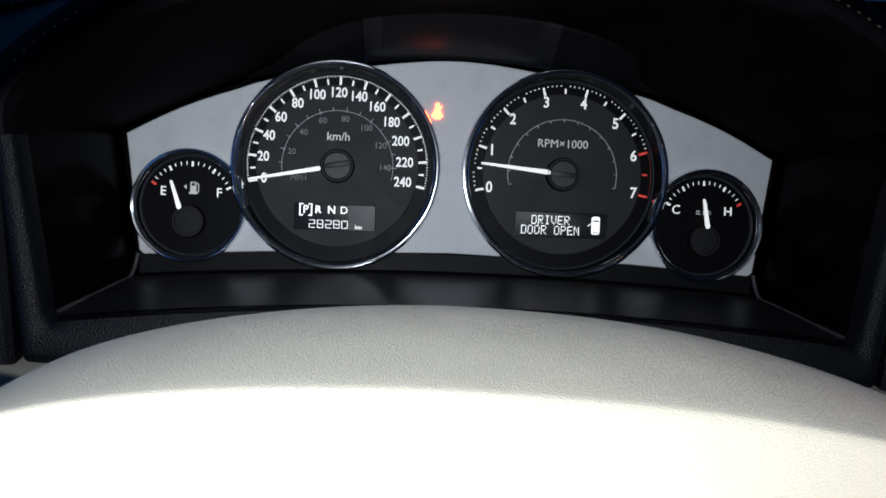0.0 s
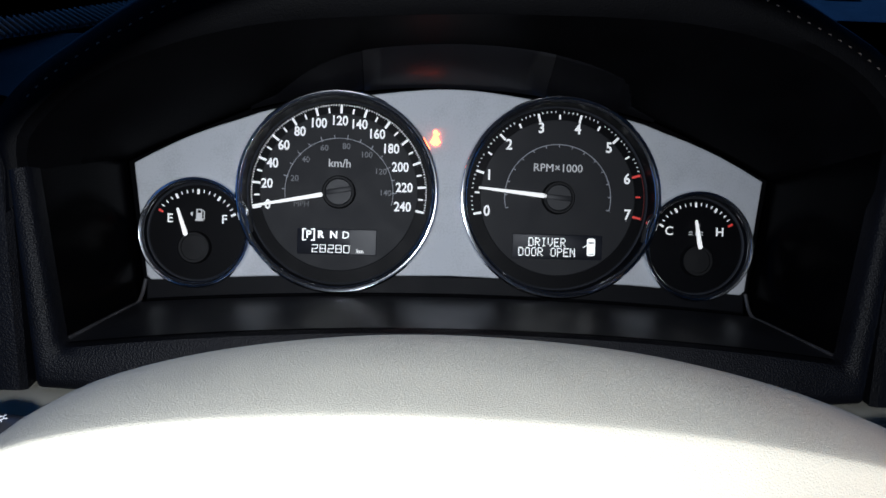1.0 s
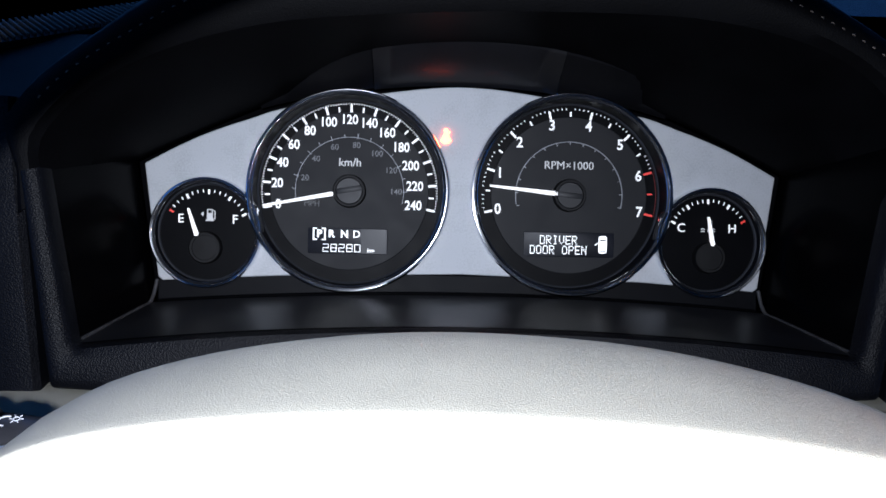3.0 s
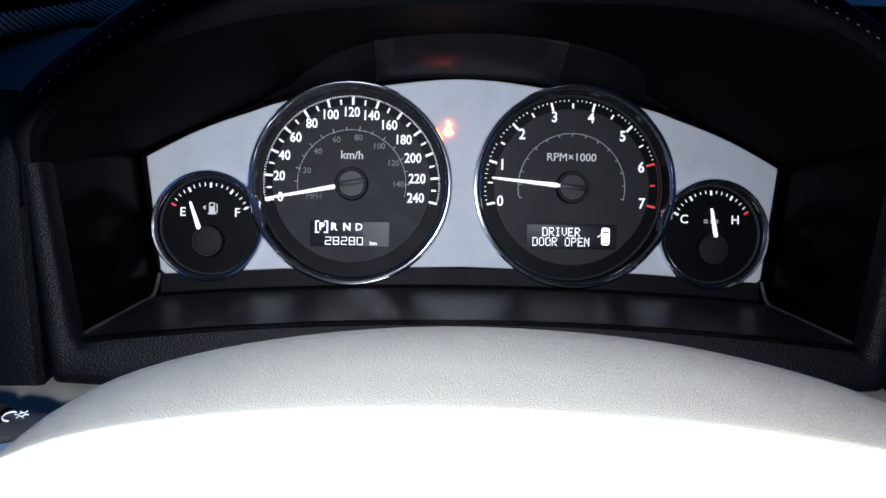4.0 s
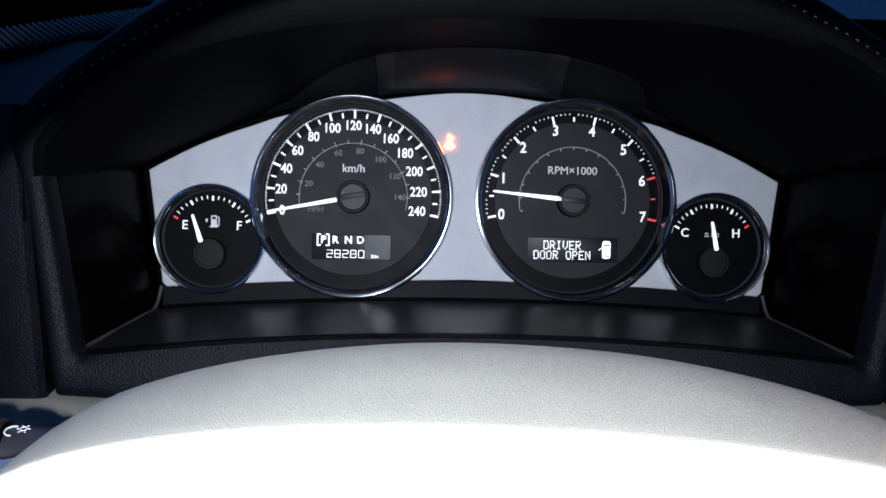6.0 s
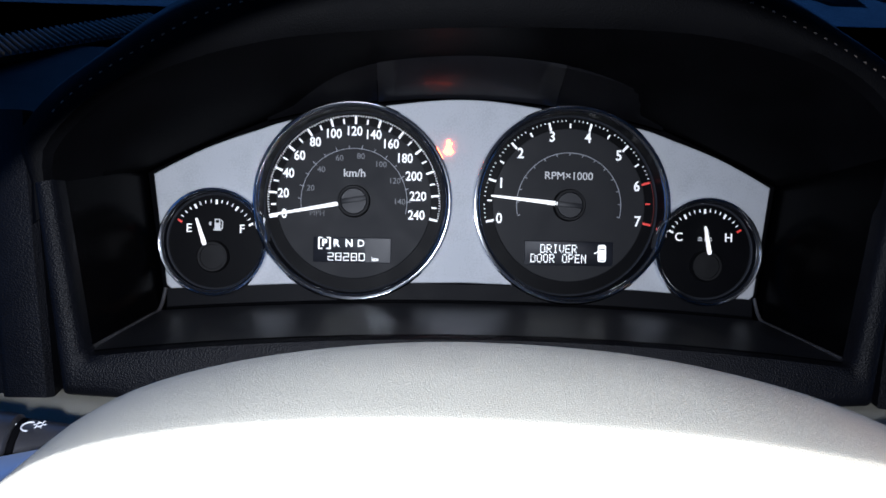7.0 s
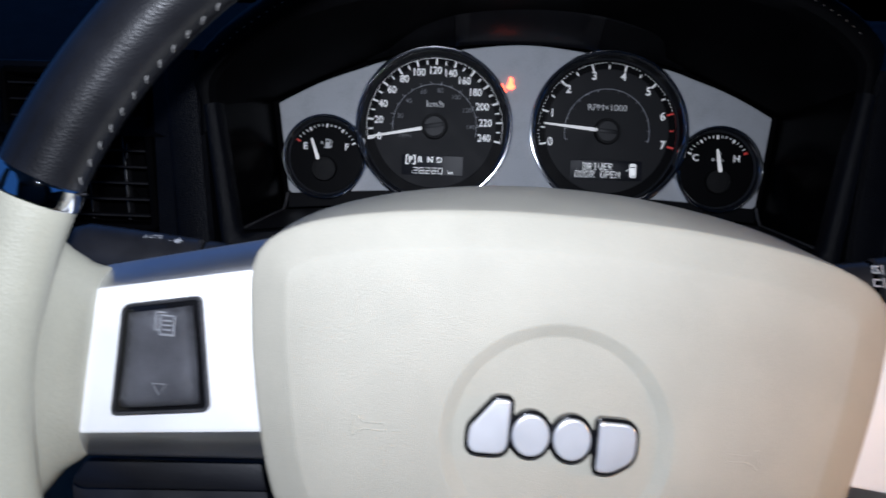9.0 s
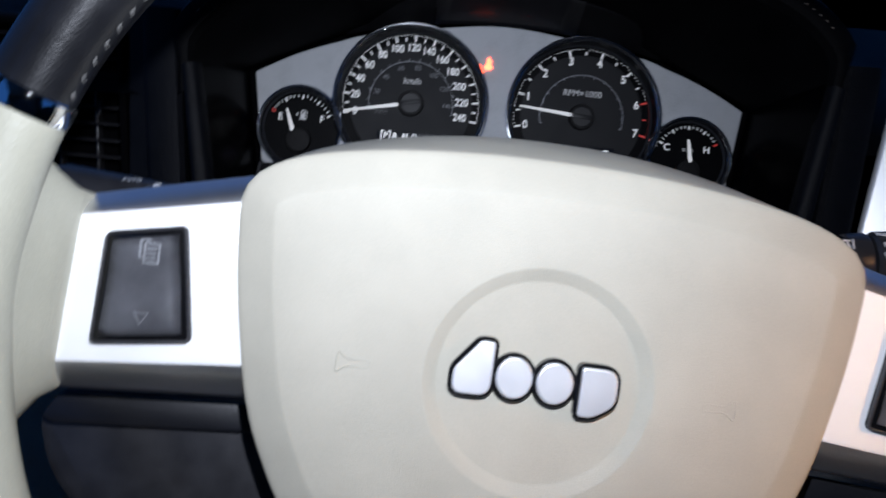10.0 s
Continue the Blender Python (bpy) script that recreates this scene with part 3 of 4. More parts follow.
# ---- hood over the instruments ----
hood = thing("instrument_hood", "black leather-covered hood arching over the instruments, pale stitching", "instrument hood", (0, -0.05, -0.07))
OPEN_Y = -0.094
arch_back = [(-0.1855, 0.0372), (-0.160, 0.0500), (-0.125, 0.0660), (-0.090, 0.0800), (-0.045, 0.0960), (0, 0.101)]
arch_in = [(-0.2010, 0.0240), (-0.2015, 0.0370), (-0.1935, 0.0495), (-0.1780, 0.0640), (-0.1550, 0.0775), (-0.1200, 0.0900), (-0.0780, 0.0980), (0, 0.1035)]
arch_out = [(-0.2100, 0.0240), (-0.2160, 0.0440), (-0.2125, 0.0530), (-0.1995, 0.0680), (-0.1760, 0.0860), (-0.1540, 0.1015), (-0.1340, 0.1120), (-0.1070, 0.1200), (-0.0430, 0.1255), (0, 0.1270)]
full = lambda pts, up=0.0: pts + [(-x, z + up * (-x / 0.2) ** 1.3) for x, z in pts[-2::-1]]
level = lambda pts, y, n, up=0.0: [Vector((p[0], y, p[1])) for p in smooth_line([(x, z, 0) for x, z in full(pts, up)], n)]
N = 64
side = lambda a, b, y0, n: [Vector((a[0] + (b[0] - a[0]) * i / n, y0, a[1] + (b[1] - a[1]) * i / n)) for i in range(n)]


def ring(bottom_corner, arch, y, bottom_mid):
    """One closed section of the hood: floor, left side, arch, right side."""
    bx, bz = bottom_corner
    up = level(arch, y, N, 0.022 if y < -0.05 else 0.0)
    left = side((-bx, bz), (up[0].x, up[0].z), y, 10)
    right = side((up[-1].x, up[-1].z), (bx, bz), y, 10)[1:]
    low = [Vector((bx - 2 * bx * i / 24, y, bz + (bottom_mid - bz) * (1 - (2 * i / 24 - 1) ** 2))) for i in range(24)]
    return left + up + right + low


r_back = ring((0.1738, -0.0424), arch_back, 0.003, -0.0360)
r_step = ring((0.1748, -0.0438), arch_back, -0.006, -0.0368)
r_open = ring((0.1850, -0.0556), arch_in, OPEN_Y, -0.0448)
nfloor = 24
sections = [r_back, r_step, [a.lerp(b, 0.5) for a, b in zip(r_step, r_open)], r_open]
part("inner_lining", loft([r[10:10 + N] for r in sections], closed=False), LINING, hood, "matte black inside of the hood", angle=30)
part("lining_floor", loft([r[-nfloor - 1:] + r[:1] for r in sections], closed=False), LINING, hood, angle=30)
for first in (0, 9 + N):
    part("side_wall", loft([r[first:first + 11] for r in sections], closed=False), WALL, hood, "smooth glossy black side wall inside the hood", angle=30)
# smooth floor shelf laid on the lining
fl = lambda r, lift: [p + Vector((0, 0, lift)) for p in r[-nfloor:]] + [r[0] + Vector((0, 0, lift))]
part("floor_shelf", loft([fl(r_step, 0.0012), fl([a.lerp(b, 0.5) for a, b in zip(r_step, r_open)], 0.0012), fl([a.lerp(b, 0.995) for a, b in zip(r_step, r_open)], 0.0004)], closed=False), FLOOR, hood, "smooth black shelf below the dials")
# Lighter grey than the shelf: the corner's glint is put into the colour.
for s in (-1, 1):
    edge = smooth_line([(s * 0.1725, 0.000, -0.0300), (s * 0.1735, -0.003, -0.0385), (s * 0.1746, -0.008, -0.0430), (s * 0.1764, -0.022, -0.0450), (s * 0.1835, -0.091, -0.0542)], 24)
    part("corner_edge", tube(edge, 0.0011, 10), EDGE, hood, "rounded inner corner edge, its glint put in as lighter grey")


# front frame: grained sides and sill, leather arch
r_mid = ring((0.1945, -0.0580), [(-0.2060, 0.0240), (-0.2075, 0.0400), (-0.1995, 0.0525), (-0.1878, 0.0650), (-0.1716, 0.0772), (-0.1580, 0.0855), (-0.1330, 0.0998), (-0.1062, 0.1092), (-0.0428, 0.1165), (0, 0.1183)], OPEN_Y - 0.0060, -0.0490)
arch_only = lambda r, a=8, b=10 + N + 2: r[a:b]
r_out = ring((0.2060, -0.0750), arch_out, OPEN_Y - 0.0035, -0.080)
r_out2 = ring((0.2075, -0.0755), [(x * 1.012, z * 1.035) for x, z in arch_out], OPEN_Y + 0.004, -0.0805)
r_top = ring((0.2085, -0.0760), [(x * 1.03, z * 1.10 + 0.004) for x, z in arch_out], OPEN_Y + 0.030, -0.081)
r_far = ring((0.2090, -0.0760), [(x * 1.04, z * 1.12 + 0.050) for x, z in arch_out], OPEN_Y + 0.16, -0.081)
part("leather_arch", loft([arch_only(r) for r in (r_open, [a.lerp(b, 0.5) + Vector((0, -0.0022, 0)) for a, b in zip(r_open, r_mid)], r_mid, [a.lerp(b, 0.5) + Vector((0, -0.0012, 0)) for a, b in zip(r_mid, r_out)], r_out, r_out2, r_top, r_far)], closed=False), HIDE, hood, "black leather lip and top of the hood")


def u_path(x_top_l, z_top_l, x_top_r, z_top_r, xb, zb, zmid, r, y):
    """A U-shaped line: down the left side, round the corner, along the sill and up the right side."""
    pts = []
    for k in range(14):
        t = k / 14
        pts.append((-x_top_l + (x_top_l - xb) * t, z_top_l + (zb + r - z_top_l) * t))
    for k in range(6):
        a = radians(90 * k / 5)
        pts.append((-xb + r * (1 - math.cos(a)), zb + r * (1 - math.sin(a))))
    x0 = xb - r
    for k in range(1, 40):
        u = -1 + 2 * k / 40
        pts.append((x0 * u, zb + (zmid - zb) * (1 - u * u)))
    for k in range(6):
        a = radians(90 * (5 - k) / 5)
        pts.append((xb - r * (1 - math.cos(a)), zb + r * (1 - math.sin(a))))
    for k in range(13, -1, -1):
        t = k / 14
        pts.append((x_top_r + (xb - x_top_r) * t, z_top_r + (zb + r - z_top_r) * t))
    return [Vector((x, y, z)) for x, z in pts]


inner = lambda d, y: u_path(0.1978 + d, 0.0255, 0.2014 + d, 0.0440, 0.1838 + d, -0.0558 - d, -0.0450 - d, 0.0045, y)
outer = lambda d, y: u_path(0.2076 - d, 0.0235, 0.2112 - d, 0.0420, 0.1930 - d, -0.0750 + d, -0.0800 + d, 0.0030, y)
blend = lambda t, y: [Vector((a.x + (b.x - a.x) * t, y, a.z + (b.z - a.z) * t)) for a, b in zip(inner(0, y), outer(0, y))]
part("front_frame", loft([inner(-0.0006, OPEN_Y + 0.004), inner(0, OPEN_Y - 0.003), inner(0.0012, OPEN_Y - 0.0062), blend(0.30, OPEN_Y - 0.0080), blend(0.75, OPEN_Y - 0.0085), outer(0.0010, OPEN_Y - 0.0075), outer(0, OPEN_Y - 0.0055), outer(0, OPEN_Y + 0.025)], closed=False), GRAIN, hood, "grained black frame and sill below the instruments", angle=50)
seam = [a.lerp(b, 0.27) + Vector((0, -0.0014, 0)) for a, b in zip(arch_only(r_mid, 14, 6 + N), arch_only(r_out, 14, 6 + N))]
stitch_mesh = finish(tube([(-0.0007, 0.0002, 0), (0, -0.0003, 0), (0.0007, 0.0002, 0)], 0.0003, 6), "stitch", HOOD_THREAD)
line = smooth_line(seam, 78)
for i in range(1, 77):
    d = line[i + 1] - line[i - 1]
    part("stitch", stitch_mesh, HOOD_THREAD, hood, "", pose(*line[i], 0, -math.degrees(math.atan2(d.z, d.x)), 0))
# glossy brow between panel and hood: a centre bay between two raised wings over the dials
BAY = 0.0520


def brow_piece(x0, x1, up, front_y):
    rows = [[], [], [], []]
    for k in range(25):
        x = x0 + (x1 - x0) * k / 24
        zb = 0.0842 - 0.0125 * (x / 0.10) ** 2 + up
        zf = 0.1011 - 0.0172 * (x / 0.10) ** 2 + up * 0.2
        y = front_y * (1 - (abs(x) / 0.1300) ** 5)
        for row, p in zip(rows, ((x, 0.0025, zb + 0.0015), (x, 0.0025, zb), (x, y, zf), (x, y - 0.0010, zf + 0.0020))):
            row.append(Vector(p))
    return loft(rows, closed=False)


part("brow_bay", brow_piece(-BAY, BAY, 0.0, -0.0348), BROW, hood, "glossy black brow above the dials")
for s in (-1, 1):
    part("brow_wing", brow_piece(s * (BAY + 0.0004), s * 0.1160, 0.0009, -0.0346), WING, hood, "black brow over one dial")

# ---- dashboard round the hood ----
# dash top: level in the car, rising in the leaned frame
rise = math.tan(radians(LEAN))
topz = lambda y: 0.098 + rise * y
bm = bmesh.new()
for x0, x1 in ((-0.47, -0.212), (0.212, 1.17)):
    rows = []
    for y in (-0.092, -0.085, 0.0, 0.12, 0.30, 0.55):
        drop = 0.012 if y == -0.092 else 0.0
        rows.append([Vector((x0 + (x1 - x0) * i / 12, y, topz(y) - drop - 0.045 * (1 if y < -0.08 else 0.7 if y < 0.05 else 0.35))) for i in range(13)])
    loft(rows, closed=False, bm=bm)
rows = [[Vector((-0.22 + 0.44 * i / 12, y, topz(y) - 0.012)) for i in range(13)] for y in (0.10, 0.30, 0.55)]
loft(rows, closed=False, bm=bm)
bmesh.ops.solidify(bm, geom=bm.faces[:], thickness=0.004)
setting("dashboard_top", bm, GRAIN, "black grained dashboard top below the windscreen", "dashboard")

# slots run askew along the lower edge of the windscreen
grille = thing("defroster_grille", "black slotted defroster grille on the dashboard top", "vent grille", (-0.27, 0.12, topz(0.12) - 0.0125))
bed = lambda x, y, up: Vector((x, y, 0.0835 + rise * y + up))
SLOT = Vector((-0.0360, 0.0560))
NEAR = lambda k: Vector((-0.3220, 0.0440)).lerp(Vector((-0.2180, 0.1900)), k)
rim_in = [NEAR(0.0), NEAR(0.0) + SLOT, NEAR(1.0) + SLOT, NEAR(1.0)]
part("frame", loft([[bed(p.x, p.y, -0.004) for p in rim_in], [bed(p.x, p.y, 0.0004) for p in rim_in]], cap0=True, cap1=True), LINING, grille, "black grille bed")
turn_slat = math.degrees(math.atan2(SLOT.y, SLOT.x)) - 90
slat = finish(box((0.0011, SLOT.length * 0.97, 0.0030), (0, 0, 0), 0.0003), "slat", SLAT)
for i in range(36):
    p = NEAR((i + 0.5) / 36) + SLOT * 0.5
    part("slat", slat, SLAT, grille, "", Matrix.Translation(bed(p.x, p.y, 0.0016)) @ pose(0, 0, 0, LEAN, 0, 0) @ pose(0, 0, 0, 0, 0, turn_slat))

# dash front: upright strips beside the hood and lower beige panel
for s in (-1, 1):
    strip = thing("dashboard_pillar", "black grained upright dashboard strip beside the instrument hood", "dashboard strip", (s * 0.23, -0.09, -0.07), group="dashboard strips")
    # section from the groove beside the hood to the ridge and the recessed edge by the vent
    sec = lambda z, k: [Vector((s * x, y, z)) for x, y in ((0.2000 + 0.0090 * k, -0.060), (0.2002 + 0.0090 * k, -0.0945), (0.2030 + 0.0090 * k, -0.0975), (0.2200 + 0.0088 * k, -0.0980), (0.2232 + 0.0088 * k, -0.0965), (0.2250 + 0.0080 * k, -0.0925), ((0.2370 if s < 0 else 0.2272) + 0.0056 * k, -0.0905), ((0.2395 if s < 0 else 0.2280) + 0.0056 * k, -0.0600))]
    part("strip_body", loft([sec(-0.077, -0.2), sec(-0.06, 0.0), sec(0.025, 1.0), sec(0.050, 1.25), sec(0.058, 1.3)], cap0=True, cap1=True), GRAIN, strip)


def air_vent(name, label, x0, x1, z0, z1, y, lean):
    v = thing(name, label, "air vent", ((x0 + x1) / 2, y, z0))
    sh = lambda x, z: x + lean * (z - z0)
    out = [(sh(x0, z0), z0), (sh(x1, z0), z0), (sh(x1, z1), z1), (sh(x0, z1), z1)]
    o = rounded(out, 0.006)
    i1 = inset(o, 0.005)
    at = lambda pts, yy: [Vector((p[0], yy, p[1])) for p in pts]
    part("surround", loft([at(o, y + 0.03), at(o, y), at(inset(o, 0.0015), y - 0.0015), at(inset(o, 0.004), y - 0.0008), at(i1, y + 0.002), at(i1, y + 0.03)]), LINING, v, "black vent surround")
    part("duct", loft([at(i1, y + 0.028), at(i1, y + 0.0285)], cap0=True, cap1=True), LINING, v)
    n = 9
    for k in range(n):
        z = z0 + 0.010 + (z1 - z0 - 0.020) * k / (n - 1)
        w = (x1 - x0) - 0.010
        part("slat", box((w, 0.012, 0.0014), ((sh(x0, z) + sh(x1, z)) / 2, y + 0.007, z), 0.0005, pose(0, 0, 0, 4, 0, 0)), GRILLE, v)
    for k in range(3):
        x = x0 + (x1 - x0) * (k + 1) / 4
        part("vane", box((0.0016, 0.010, z1 - z0 - 0.012), (sh(x, (z0 + z1) / 2), y + 0.019, (z0 + z1) / 2), 0.0005, pose(0, 0, 0, 0, math.degrees(math.atan(lean)), 0)), SWITCH, v)
        part("clip", box((0.0016, 0.003, 0.010), (sh(x, z0 + 0.02), y + 0.013, z0 + 0.020 + 0.016 * k), 0.0005), EDGE, v)
    return v


air_vent("air_vent", "black side air vent with horizontal slats", -0.335, -0.2385, -0.058, 0.046, -0.088, -0.10)
air_vent("air_vent", "black centre air vent beside a silver trim strip", 0.2505, 0.36, -0.068, 0.060, -0.088, 0.16)
trim = thing("centre_trim", "upright satin silver trim strip along the centre console", "trim strip", (0.245, -0.095, -0.09))
part("strip", plate(rounded([(0.2260, -0.078), (0.2472, -0.078), (0.2675, 0.061), (0.2478, 0.061)], 0.004), -0.1015, -0.0975, 0.0012), TRIM, trim, angle=12)
for v in trim.children[0].data.vertices:
    v.co.y -= 0.42 * (v.co.x - 0.2370 - 0.147 * (v.co.z + 0.078))

bm = bmesh.new()
loft([[Vector((-0.47 + 1.64 * i / 16, y, z)) for i in range(17)] for y, z in ((-0.060, -0.070), (-0.094, -0.0765), (-0.110, -0.083), (-0.150, -0.14), (-0.175, -0.23), (-0.15, -0.36))], closed=False, bm=bm)
bmesh.ops.solidify(bm, geom=bm.faces[:], thickness=0.004)
setting("dashboard_lower", bm, BEIGE, "beige grained lower dashboard panel", "dashboard")
bm = box((0.23, 0.010, 0.130), (-0.355, -0.048, -0.010), 0.003)
setting("dashboard_side", bm, GRAIN, "black grained dashboard front", "dashboard")
bm = box((0.80, 0.010, 0.150), (0.77, -0.048, -0.005), 0.003)
setting("dashboard_centre", bm, GRAIN, "black grained centre console front", "dashboard")

# ---- steering column ----
column = thing("steering_column", "black plastic steering column shroud behind the wheel", "steering column", (0, -0.2, -0.16))
sec = lambda y, w, zt, zb: [Vector((p.x, y, p.y)) for p in rounded([(-w, zb), (w, zb), (w * 0.92, zt), (-w * 0.92, zt)], 0.014)]
part("shroud", loft([sec(-0.115, 0.062, -0.072, -0.19), sec(-0.20, 0.060, -0.074, -0.19), sec(-0.300, 0.054, -0.080, -0.180)], cap0=True, cap1=True), GRAIN, column)
part("shroud_joint", box((0.126, 0.16, 0.0015), (0, -0.205, -0.128), 0.0004), LINING, column)
part("key_boss", tube([(0.04, -0.20, -0.12), (0.075, -0.215, -0.122)], 0.018, 20), LINING, column)


def stalk(name, label, s, shift):
    st = thing(name, label, "stalk", (s * 0.05, -0.255, -0.075))
    p = lambda a: Vector((s * (0.055 + 0.16 * a), -0.266 - 0.012 * a, -0.0750 + 0.0165 * a)) + Vector(shift)
    part("arm", tube([p(0), p(0.1), p(0.54)], [0.0085, 0.0105, 0.0120], 20), SWITCH, st, "black stalk arm")
    part("collar", tube([p(0.540), p(0.543), p(0.552), p(0.555)], [0.0116, 0.0122, 0.0122, 0.0116], 20), LINING, st)
    part("knob", tube([p(0.555), p(0.560), p(0.61), p(0.62)], [0.0122, 0.0132, 0.0136, 0.0128], 24), SWITCH, st, "black turning knob")
    part("end_knob", tube([p(0.63), p(0.64), p(0.95), p(0.99), p(1.0)], [0.0124, 0.0138, 0.0142, 0.0120, 0.0080], 24), SWITCH, st, "black end knob")
    return st, p


def print_on(st, p, a, rects, r, tilt=35):
    """Printed marks on the driver's side of a stalk at the length a."""
    bm = bars(rects, 0)
    q = p(a)
    part("mark", bm, MARK, st, "white printed mark", Matrix.Translation(q) @ pose(0, 0, 0, -tilt, 0, 0) @ Matrix.Translation((0, -r, 0)))


st, p = stalk("light_stalk", "black light and indicator stalk with white printed symbols", -1, (-0.005, 0.018, -0.0012))
here = Matrix.Translation(p(0.514)) @ pose(0, 0, 0, -66, 0, 0) @ Matrix.Translation((0, -0.0124, 0)) @ Matrix.Scale(0.85, 4)
lamp_arc = [(-0.0010 + 0.0026 * math.cos(radians(a)), 0, 0.0026 * math.sin(radians(a))) for a in range(70, 300, 23)]
lamp_mark = tube(lamp_arc, 0.0003, 6)
tube([(0.0022 + 0.0011 * math.cos(k * 0.785), 0, 0.0012 + 0.0011 * math.sin(k * 0.785)) for k in range(8)], 0.00022, 6, True, lamp_mark)
for k in range(6):
    a = k * math.pi / 3
    tube([(0.0022 + 0.0014 * math.cos(a), 0, 0.0012 + 0.0014 * math.sin(a)), (0.0022 + 0.0023 * math.cos(a), 0, 0.0012 + 0.0023 * math.sin(a))], 0.0002, 6, False, lamp_mark)
part("light_symbol", lamp_mark, MARK, st, "white printed light symbol", here)
part("dash_mark", bars([(-0.0060, 0.0012, 0.0022, 0.0006)], 0), MARK, st, "", here)
part("lettering", writing("PULL", 0.0040, 0.01), MARK, st, "", Matrix.Translation(p(0.500)) @ pose(0, 0, 0, -4, 0, 0) @ Matrix.Translation((0, -0.0127, -0.001)))
print_on(st, p, 0.585, [(0, 0.0052, 0.0028, 0.0012), (0, 0.0028, 0.0028, 0.0016), (0, 0.0002, 0.0028, 0.0012), (0, -0.0024, 0.0028, 0.0014), (0, -0.0050, 0.0028, 0.0012)], 0.0137, 15)
part("lettering", writing("AUTO", 0.0031, 0.004), SYMBOL, st, "", Matrix.Translation(p(0.752)) @ pose(0, 0, 0, -58, 0, 0) @ Matrix.Translation((0, -0.0148, 0)))
print_on(st, p, 0.690, [(-0.0034, 0, 0.0020, 0.0005), (0.001, 0, 0.0020, 0.0020), (0.001, 0, 0.0040, 0.0004), (0.001, 0, 0.0004, 0.0040), (0.001, 0, 0.0036, 0.0004, 45), (0.001, 0, 0.0036, 0.0004, -45)], 0.0142, 58)
st, p = stalk("wiper_stalk", "black wiper stalk with white printed symbols", 1, (0.0003, 0.012, 0.0030))
part("lettering", writing("FRONT", 0.0028, 0.01), MARK, st, "", Matrix.Translation(p(0.650)) @ pose(0, 0, 0, -62, 0, 0) @ Matrix.Translation((0, -0.0143, 0)))
part("lettering", writing("PULL", 0.0034, 0.01), MARK, st, "", Matrix.Translation(p(0.655)) @ pose(0, 0, 0, -34, 0, 0) @ Matrix.Translation((0, -0.0143, 0)))
fan = tube([(-0.0042, 0, 0.0012), (-0.0028, 0, 0.0024), (0, 0, 0.0030), (0.0028, 0, 0.0024), (0.0042, 0, 0.0012), (0.0022, 0, -0.0022), (0, 0, -0.0014), (-0.0022, 0, -0.0022)], 0.00032, 6, True)
tube([(-0.0024, 0, 0.0016), (0.0008, 0, -0.0036)], 0.00032, 6, False, fan)
tube([(0.0016, 0, 0.0022), (-0.0006, 0, -0.0012)], 0.00032, 6, False, fan)
part("wiper_symbol", fan, MARK, st, "white printed wiper symbol", Matrix.Translation(p(0.657)) @ pose(0, 0, 0, -12, 0, 0) @ Matrix.Translation((0, -0.0143, 0)))
part("wedge_mark", plate([(-0.0010, 0.0062), (0.0010, 0.0062), (0.0020, -0.0062), (-0.0008, -0.0062)], -0.0002, 0.0003, 0.0001), MARK, st, "white printed wedge", Matrix.Translation(p(0.725)) @ pose(0, 0, 0, -15, 0, 0) @ Matrix.Translation((0, -0.0143, 0)))
print_on(st, p, 0.535, [(0, 0.0052, 0.0034, 0.0006), (0, 0.0022, 0.0034, 0.0006), (-0.0015, 0.0037, 0.0006, 0.0030), (0.0028, 0.0037, 0.0006, 0.0046), (0, -0.0010, 0.0034, 0.0006), (0, -0.0040, 0.0034, 0.0006), (-0.0015, -0.0025, 0.0006, 0.0030), (0.0028, -0.0025, 0.0006, 0.0046), (0.0004, 0.0037, 0.0006, 0.0024, 30)], 0.0139, 25)

# ---- steering wheel ----
HUB_Y = -0.3588
WHEEL = DASH @ pose(-0.0044, HUB_Y, -0.1127, -0.6, 3.1, 1.0)
wheel = thing("steering_wheel", "beige and black leather steering wheel with silver spokes, beige centre cover", "steering wheel", base=WHEEL)
half_cover = [(0, 0.0793), (0.030, 0.0786), (0.060, 0.0758), (0.082, 0.0720), (0.0972, 0.0672), (0.1072, 0.0606), (0.1109, 0.0520), (0.1106, 0.0405), (0.1087, 0.0222), (0.1052, 0.0020), (0.1010, -0.0170), (0.0946, -0.0340), (0.0822, -0.0560), (0.0610, -0.0760), (0.0300, -0.0890), (0, -0.0930)]
cover2d = smooth_line([(x, z, 0) for x, z in half_cover + [(-x, z) for x, z in half_cover[-2:0:-1]]], 120, True)
cover2d = ccw([Vector((p.x, p.y)) for p in cover2d])


def cover_ring(d, y):
    return [Vector((p.x, y, p.y)) for p in inset(cover2d, d)]


def scaled_ring(k, y, cz=-0.002):
    return [Vector((p.x * (k if k < 1 else 1 + (k - 1) * 0.35), y, (p.y - cz) * k + cz + (0.022 * (k - 1) * min(1, max(0, p.y / 0.05)) - 0.058 * (k - 1) * (p.x / 0.09) ** 2 * (p.y > 0) if k > 1 else 0))) for p in cover2d]


cover = loft([scaled_ring(1.098, 0.046), scaled_ring(1.090, 0.033), scaled_ring(1.052, 0.0180), scaled_ring(1.015, 0.0046), scaled_ring(1.003, 0.0012), scaled_ring(0.999, 0.0003), scaled_ring(0.993, -0.0003), cover_ring(0.0022, -0.0010), cover_ring(0.0118, -0.0048), cover_ring(0.0130, -0.0052), cover_ring(0.0136, -0.0053),
              scaled_ring(0.75, -0.0058), scaled_ring(0.60, -0.0062)], cap0=True)
